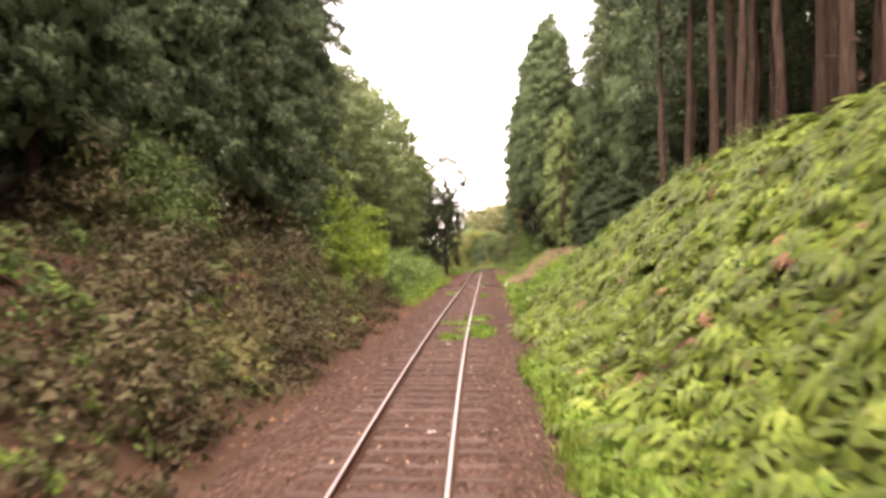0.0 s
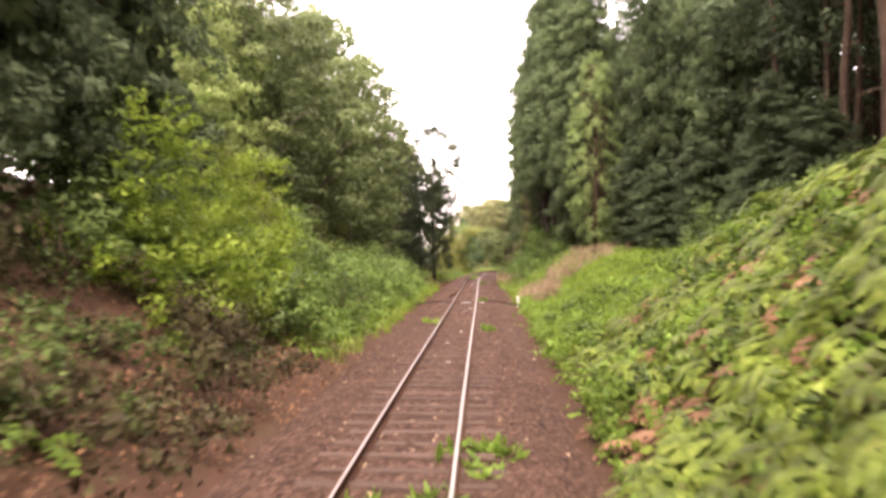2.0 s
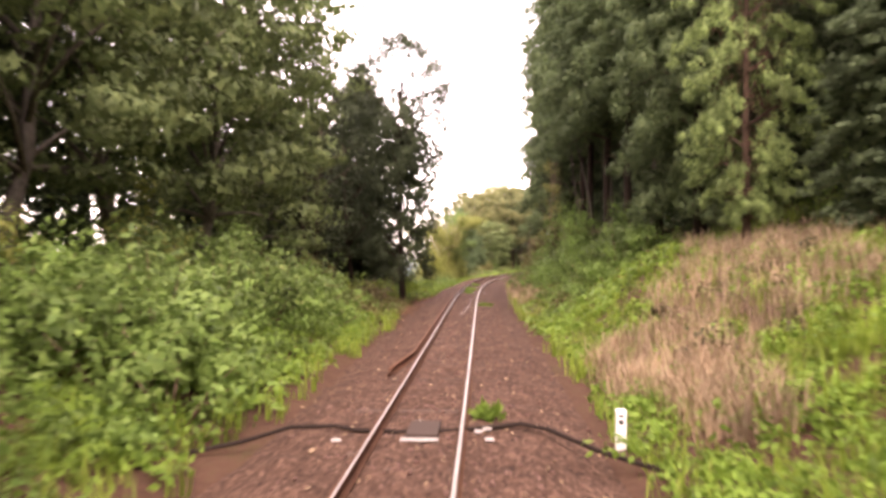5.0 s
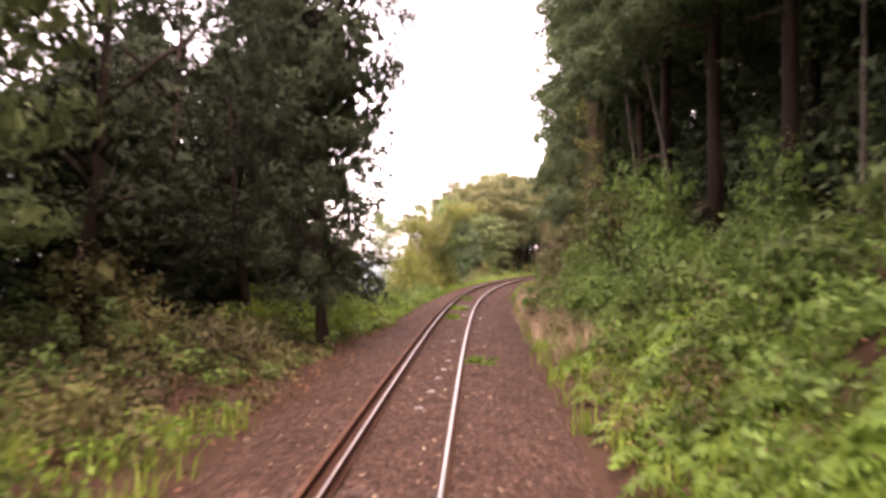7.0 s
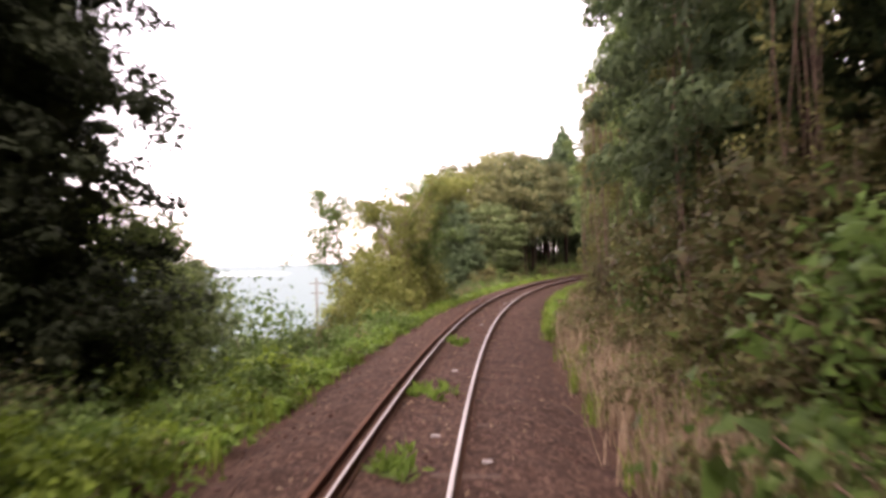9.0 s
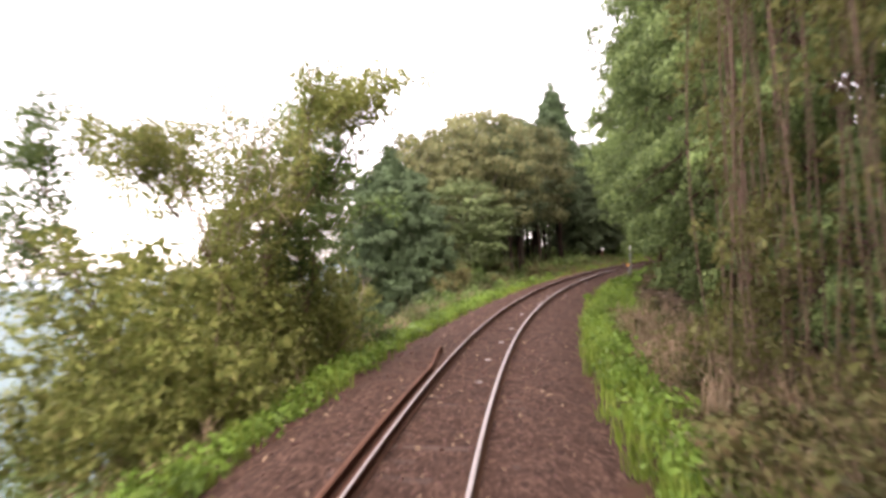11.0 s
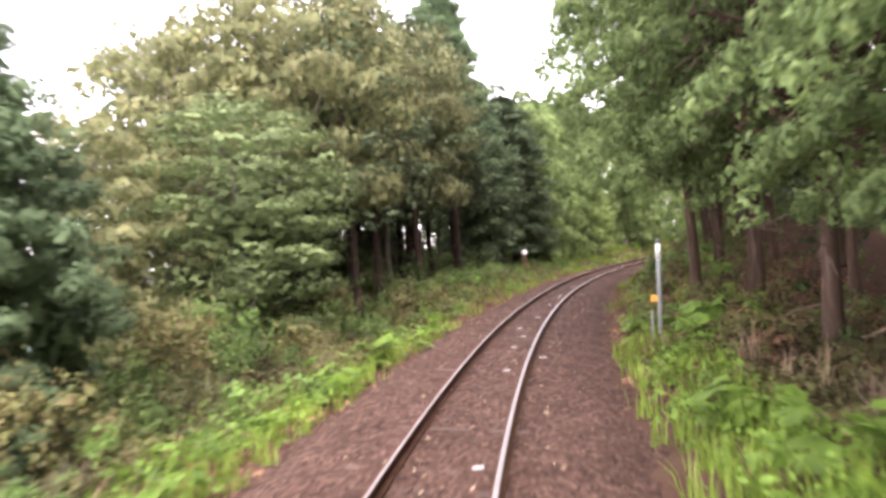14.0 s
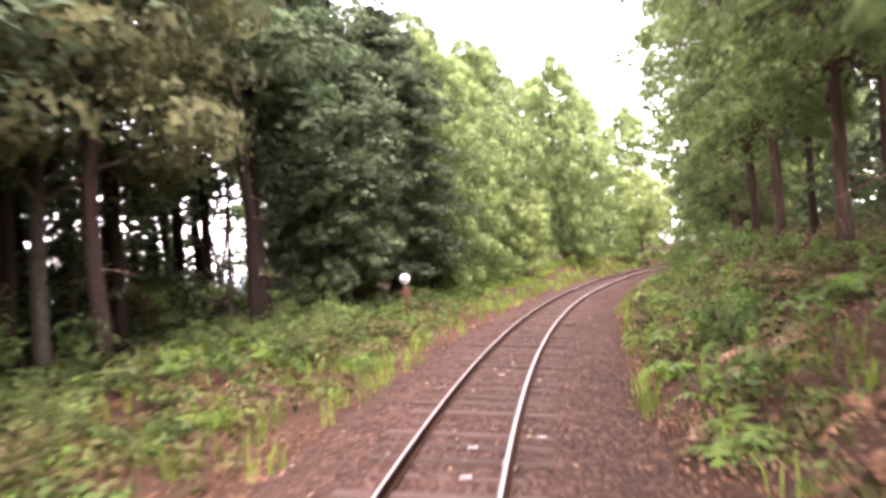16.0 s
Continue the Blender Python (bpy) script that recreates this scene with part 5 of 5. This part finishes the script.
# large-leaved herbs by the post
def butterbur(name, s0, d0, count, seed):
    r = np.random.default_rng(seed)
    herb = tagged(new(name), "clump of large rounded bright-green leaves beside the track", "plant", "large-leaved herbs")
    p = ground(s0, d0)
    herb.matrix_basis = pose(*[float(q) for q in p])
    for i in range(count):
        w, R, z = r.uniform(0, 6.28), r.uniform(0.16, 0.3), r.uniform(0.25, 0.75)
        c = np.array([r.normal() * 0.45, r.normal() * 0.45, z])
        nrm = unit(np.array([np.cos(w) * 0.5, np.sin(w) * 0.5, 1.0]))
        a = unit(np.cross(nrm, [0.3, 0.9, 0.1]))
        b = np.cross(nrm, a)
        ang = np.linspace(0.35, 2 * np.pi - 0.35, 11)
        rim = c + R * (np.cos(ang)[:, None] * a + np.sin(ang)[:, None] * b) - nrm * (0.05 + 0.03 * np.cos(5 * ang))[:, None]
        hp = Heap().add(np.concatenate([[c], rim]), [(0, j, j + 1) for j in range(1, 11)])
        stalk = part("stalk", mesh_of("stalk", *tube([[c[0] * 0.4, c[1] * 0.4, -0.05], c * [0.8, 0.8, 0.6], c], [0.012, 0.01, 0.007], 4), M["herb"]), herb)
        part("leaf", hp.mesh("leaf", M["herb"], True), stalk)


for n_, (s0, d0, c0) in enumerate(((161.4, 4.3, 12), (162.2, 4.9, 10), (159.9, 4.0, 8), (156.5, -3.1, 10), (160, -3.2, 10), (163.5, -3.3, 8), (150.5, 3.9, 9), (153, 3.6, 9))):
    butterbur("butterbur", s0, d0, c0, 60 + n_)

# dry vines that hang from the boughs of two cedars down to the brush
for s0, d0, high, k in ((120.3, 4.3, 9.0, 70), (122.3, 4.4, 8.0, 60), (118.6, 4.9, 8.5, 60), (105.5, 4.9, 7.0, 46), (100.5, 5.4, 7.5, 46)):
    tangle = tagged(new("hanging_vines"), "curtain of olive and brown vines hanging from a cedar", "vines", "vines hanging from the cedars")
    tangle.matrix_basis = pose(*[float(q) for q in ground(s0, d0, 0.0)])
    z = rng.uniform(0.2, high, k)
    c = np.c_[rng.normal(size=k) * 0.3, rng.normal(size=k) * 0.75, z]
    part("foliage", Heap().add(*tufts(rng, c, rng.uniform(0.22, 0.42, k), unit(np.c_[rng.normal(size=(k, 2)) * 0.4, np.full(k, -0.8)]), 40, 0.1, 0.9, 1.0, 0.5, True, 0.5)).mesh("foliage", M["vine_dry"]), tangle)
    for i in range(12):
        x, y = jit(0.5), jit(1.1)
        q = np.array([[x + 0.12 * np.sin(5 * t + i), y + 0.18 * np.sin(4 * t + 2 * i), high * t] for t in np.linspace(0, 1.02, 9)])
        part("stem", mesh_of("stem", *tube(q, np.full(9, 0.014), 4), M["twig"]), tangle)

# slender grey trunks leaning out of the dark wood
for s0, d0, lean, high in ((188.0, -10.4, 1.4, 8.5), (190.5, -11.2, -1.2, 8.0), (192.5, -12.6, 1.8, 8.5), (186.8, -8.9, 0.9, 8.0), (94.0, 7.2, -1.6, 9.0), (92.0, 8.0, -0.5, 10.0), (97.5, 6.9, -0.8, 8.0), (84.0, 8.4, 0.5, 9.0)):
    snag = tagged(new("slender_trunk"), "slender pale-grey trunk leaning out of the dark wood", "tree", "leaning slender trunks")
    snag.matrix_basis = pose(*[float(q) for q in ground(s0, d0, -0.1)])
    line_ = np.array([[lean * t ** 1.6 + 0.08 * np.sin(7 * t), 0.12 * np.sin(5 * t), high * t] for t in np.linspace(0, 1, 9)])
    part("trunk", mesh_of("trunk", *tube(line_, np.linspace(0.085, 0.03, 9), 7), M["grey_bark"], True), snag)
    for i in (4, 5, 6, 7):
        w = i * 2.4
        tip_ = line_[i] + [np.cos(w) * 0.9, np.sin(w) * 0.9, 0.9]
        part("limb", mesh_of("limb", *tube([line_[i], (line_[i] + tip_) / 2 + [0, 0, -0.1], tip_], [0.03, 0.022, 0.008], 5), M["grey_bark"]), snag)

# heap of cut branches on the verge
pile = tagged(new("brush_pile"), "heap of dry cut branches lying on the verge", "brush pile")
pile.matrix_basis = pose(*[float(q) for q in ground(144.8, 5.0)], 0, 0, 2)
for i in range(170):
    a, ln = float(rng.uniform(-0.7, 0.7)) + (1.57 if i % 3 else 0.4), float(rng.uniform(0.5, 1.7))
    c = np.array([jit(0.95), jit(2.9), 0.04])
    c[2] += 0.55 * float(rng.random()) * (1 - (c[0] / 1.1) ** 2) * (1 - (c[1] / 3.3) ** 2)
    step_ = np.array([np.cos(a), np.sin(a), jit(0.16)]) * ln / 2
    part("stick", mesh_of("stick", *tube([c - step_, c + [jit(0.08), jit(0.08), 0.04], c + step_], [0.02, 0.015, 0.006], 4), M["pale_wood" if i % 9 == 0 else "twig"]), pile)

# pale fallen branches on the right-hand verge
for s0, d0, ln, w in ((126.0, 2.6, 1.5, 30), (147.5, 3.2, 1.2, 60), (150.0, 4.6, 1.6, 110), (152.5, 5.2, 1.8, 70), (163.8, 5.5, 1.2, 20), (64.5, 4.6, 1.3, 80), (48.5, -4.6, 1.2, 15)):
    a = radians(w)
    p0 = ground(s0, d0, 0.06)
    q = [p0 + np.array([np.cos(a), np.sin(a), 0.12]) * ln * t + [0, 0, 0.04 * np.sin(9 * t)] for t in (0, 0.3, 0.6, 1)]
    tagged(new("fallen_branch", mesh_of("fallen_branch", *tube(q, [0.03, 0.026, 0.02, 0.008], 6), M["pale_wood"])), "bleached fallen branch lying in the weeds", "branch", "fallen branches")


# ---- line-side equipment ----
def box(x0, x1, y0, y1, z0, z1, bevel=0.006):
    bm = bmesh.new()
    bmesh.ops.create_cube(bm, size=1)
    bmesh.ops.scale(bm, vec=(x1 - x0, y1 - y0, z1 - z0), verts=bm.verts)
    bmesh.ops.translate(bm, vec=((x0 + x1) / 2, (y0 + y1) / 2, (z0 + z1) / 2), verts=bm.verts)
    bmesh.ops.bevel(bm, geom=list(bm.edges), offset=bevel, segments=1, affect="EDGES")
    return bm


def bm_mesh(name, bm, mat):
    me = bpy.data.meshes.new(name)
    bm.to_mesh(me)
    bm.free()
    me.materials.append(mat)
    return me


def stand(name, s, d, label, category, z=None, group=""):
    ob = tagged(new(name), label, category, group)
    p = ground(s, d) if z is None else bed(s, d, z)
    ob.matrix_basis = pose(*[float(q) for q in p], 0, 0, -math.degrees(float(np.interp(s, SG, TURN_AT))))
    return ob


def disc(r, n=20):
    w = np.arange(n) * 2 * np.pi / n
    return r * np.cos(w), r * np.sin(w)


post = stand("distance_post", 160.7, 3.3, "grey round post with a white band and a small orange plate", "post")
post.matrix_basis = post.matrix_basis @ pose(0, 0, 0, 0, 3.0, 0)
part("pole", mesh_of("pole", *tube([[0, 0, -0.3], [0, 0, 1.0], [-0.01, 0, 2.05]], [0.048, 0.048, 0.048], 12), M["concrete"], True), post)
part("white_band", mesh_of("white_band", *tube([[-0.01, 0, 1.9], [-0.01, 0, 2.26]], [0.056, 0.056], 12), M["white"], True), post, "white painted band")
part("cap", mesh_of("cap", *tube([[-0.01, 0, 2.26], [-0.01, 0, 2.34], [-0.01, 0, 2.37]], [0.051, 0.051, 0.03], 12), M["concrete"], True), post)
part("plate", bm_mesh("plate", box(-0.2, -0.05, -0.065, -0.05, 0.97, 1.12), M["orange"]), post, "small orange plate")
part("stub", mesh_of("stub", *tube([[-0.16, 0.1, -0.3], [-0.16, 0.1, 0.75]], [0.025, 0.022], 8), M["concrete"]), post)

sign = stand("round_sign", 190.3, -4.4, "round white line-side sign with a dark mark on a red-brown post", "sign")
part("pole", mesh_of("pole", *tube([[0, 0, -0.3], [0, 0, 1.52]], [0.03, 0.035], 8), M["red"]), sign)
sx, sz = disc(0.17)
v = np.concatenate([np.c_[sx, 0 * sx - 0.05, sz + 1.52], np.c_[sx, 0 * sx - 0.035, sz + 1.52], [[0, -0.05, 1.52], [0, -0.035, 1.52]]])
f = [(40, (j + 1) % 20, j) for j in range(20)] + [(41, 20 + j, 20 + (j + 1) % 20) for j in range(20)]
f += [(j, (j + 1) % 20, 20 + (j + 1) % 20) for j in range(20)] + [(j, 20 + (j + 1) % 20, 20 + j) for j in range(20)]
disc_ = part("disc", mesh_of("disc", v, f, M["white"]), sign)
part("mark", bm_mesh("mark", box(-0.09, 0.09, -0.06, -0.052, 1.56, 1.6, 0.002), M["black"]), disc_, "dark bar")
part("mark", bm_mesh("mark", box(-0.09, 0.09, -0.06, -0.052, 1.43, 1.47, 0.002), M["black"]), disc_, "dark bar")
part("plate", bm_mesh("plate", box(-0.12, 0.12, -0.05, -0.035, 0.98, 1.18), M["red"]), sign, "small red-brown plate")

marker = stand("marker_post", 59.6, 2.7, "short white line-side marker post with a dark symbol", "marker post")
board_ = part("board", bm_mesh("board", box(-0.07, 0.07, -0.04, 0.04, -0.2, 0.5, 0.012), M["white"]), marker)
part("symbol", bm_mesh("symbol", box(-0.035, 0.035, -0.046, -0.04, 0.3, 0.36, 0.002), M["black"]), board_, "dark bar")
part("symbol", bm_mesh("symbol", box(-0.035, 0.035, -0.046, -0.04, 0.4, 0.43, 0.002), M["black"]), board_, "dark bar")

# the track-side cable crossing and the beacon board
cs = np.array([58.6, 59.0, 59.5, 59.6, 59.55, 59.45, 59.6, 59.65, 59.4, 58.6, 58.2])
cd = np.array([-3.0, -2.3, -1.8, -1.2, -0.9, 0.0, 0.9, 1.35, 1.7, 2.3, 2.9])
cz = np.array([-0.25, -0.18, -0.1, -0.1, -0.15, -0.16, -0.13, -0.08, -0.1, -0.2, -0.3])
tagged(new("cable", mesh_of("cable", *tube(bed(cs, cd, cz), np.full(11, 0.032), 8), M["black"], True)), "thick dark rubber cable laid across the track bed", "cable")
beacon = stand("track_beacon", 59.4, 0.05, "flat grey beacon board bolted between the rails", "track beacon", -0.16)
part("board", bm_mesh("board", box(-0.22, 0.2, -0.35, 0.5, 0.0, 0.07, 0.012), M["board"]), beacon)
part("edge_strip", bm_mesh("edge_strip", box(-0.28, 0.22, -0.46, -0.42, 0.0, 0.04, 0.006), M["tag"]), beacon, "white strip")
part("lug", bm_mesh("lug", box(-0.16, -0.06, 0.52, 0.6, 0.0, 0.05, 0.006), M["tag"]), beacon)
for dx, dy in ((0.78, 0.1), (0.9, 0.25), (0.92, -0.35), (-1.05, -0.4)):
    tag = stand("white_tag", 59.3 + dy, dx, "small white tag on the ballast", "tag", -0.15, "white tags on the track")
    part("plate", bm_mesh("plate", box(-0.06, 0.06, -0.03, 0.03, 0.0, 0.035, 0.006), M["tag"]), tag)

# utility pole down by the lake
pole = tagged(new("utility_pole"), "distant grey utility pole with crossarms by the lake", "utility pole")
pole.matrix_basis = pose(*[float(q) for q in at(148.0, -19.0, -10.5)])
part("pole", mesh_of("pole", *tube([[0, 0, -1.5], [0, 0, 11.2]], [0.15, 0.1], 8), M["concrete"]), pole)
part("crossarm", bm_mesh("crossarm", box(-0.6, 0.6, -0.05, 0.05, 10.7, 10.82), M["concrete"]), pole)
part("crossarm", bm_mesh("crossarm", box(-0.5, 0.5, -0.05, 0.05, 9.9, 10.02), M["concrete"]), pole)

# ---- loose stones ----
k = 10000
ss, sd = rng.uniform(-6, 200, k), rng.normal(size=k) * 1.15
keep = (np.abs(sd) < 2.4)
ss, sd = ss[keep], sd[keep]
k = len(ss)
fall = ease((np.abs(sd) - 1.45) / 1.0) * 0.24
c = bed(ss, sd, -0.172 - fall)
r = rng.uniform(0.014, 0.042, (k, 1, 1))
octa = np.array([[1, 0, 0], [0, 1, 0], [-1, 0, 0], [0, -1, 0], [0, 0, 0.8], [0, 0, -0.8]], float)
v = c[:, None] + octa[None] * r * rng.uniform(0.6, 1.4, (k, 6, 1))
f = np.array([[0, 1, 4], [1, 2, 4], [2, 3, 4], [3, 0, 4], [1, 0, 5], [2, 1, 5], [3, 2, 5], [0, 3, 5]])
f = (f[None] + (np.arange(k) * 6)[:, None, None]).reshape(-1, 3)
tagged(new("loose_stones", mesh_of("loose_stones", v.reshape(-1, 3), f, M["stone"])), "loose rust-brown ballast stones on the track bed", "stones", kind="stuff")

# chips of bark and dead leaves strewn over the bed
k = 2600
cs_, cd_ = rng.uniform(-4, 200, k), np.clip(rng.normal(size=k) * 1.3, -2.4, 2.4)
cp = bed(cs_, cd_, -0.15 - ease((np.abs(cd_) - 1.45) / 1.0) * 0.24)
chips = Heap().add(*leaves(rng, cp, unit(rng.normal(size=(k, 3)) * 0.35 + [0, 0, 1]), rng.normal(size=(k, 3)), 0.085, 0.5, 0.2))
tagged(new("strewn_chips", chips.mesh("strewn_chips", M["straw"])), "pale chips and dead leaves strewn over the ballast", "litter", kind="stuff")

# ---- sleepers and their white tags ----
SPACING = 0.62
shapes = []
for i in range(5):
    bm = box(-1.05, 1.05, -0.1, 0.1, -0.14, 0.0, 0.015)
    r5 = random.Random(i)
    for vert in bm.verts:
        vert.co += Vector((r5.uniform(-0.03, 0.03), r5.uniform(-0.012, 0.012), r5.uniform(-0.008, 0.006)))
    shapes.append(bm_mesh("sleeper", bm, M["wood"]))
far = Heap()
for i, s0 in enumerate(np.arange(-6, 250, SPACING)):
    sink = float(np.interp(s0, [0, 30, 44, 150, 172, 185], [-0.13, -0.13, -0.185, -0.185, -0.15, -0.132])) + jit(0.01) - (0.022 if rng.random() < 0.3 else 0)
    p = bed(s0 + jit(0.05), jit(0.09), sink)
    m = pose(*[float(q) for q in p], 0, 0, -math.degrees(float(np.interp(s0, SG, TURN_AT))) + jit(2.0)) @ pose(0, 0, 0, 0, math.degrees(float(np.interp(s0, SG, CANT_AT))), 0)
    if 3 < s0 < 188:
        ob = new("sleeper", shapes[i % 5])
        ob.parent = line
        ob.matrix_basis = m
    else:
        co = np.array([m @ q.co for q in shapes[i % 5].vertices])
        tri = np.array([(q.vertices[0], q.vertices[j], q.vertices[j + 1]) for q in shapes[i % 5].polygons for j in range(1, len(q.vertices) - 1)])
        far.add(co, tri)
tagged(part("sleepers", far.mesh("sleepers", M["wood"]), line), kind="stuff")
for s0, d0 in ((7.4, 0.3), (10.5, 0.25), (21, 0.1), (37.5, 0.1), (41.2, -0.1), (44.5, 0.2), (55, 0.35), (53.5, 0.1), (82.1, 0.1), (83.6, 0.15), (84.7, 0.2), (86, 0.25), (80.6, 0.0), (104.9, 0.1), (99.2, 0.2), (98, 0.9), (90, 0.2),
               (115.3, 0.1), (123.7, 0.2), (126.4, 0.15), (129.4, 0.2), (132.6, 0.2), (137.3, 0.1), (142, 0.3), (143.5, 0.25), (146.2, 0.2), (147.8, 0.9), (148.6, 0.25), (151.0, 0.3), (157.1, 0.2), (160.1, 0.1), (163.7, -0.1), (158.8, 0.8),
               (162.0, 0.15), (166.5, 0.15), (171.0, 0.1), (173.8, 0.15), (175.0, 0.1), (175.6, 0.9), (180.2, 0.0)):
    tag = stand("white_tag", s0, d0, "small white tag fixed on a sleeper", "tag", -0.158, "white tags on the track")
    part("plate", bm_mesh("plate", box(-0.06, 0.06, -0.02, 0.02, -0.01, 0.018, 0.004), M["tag"]), tag)
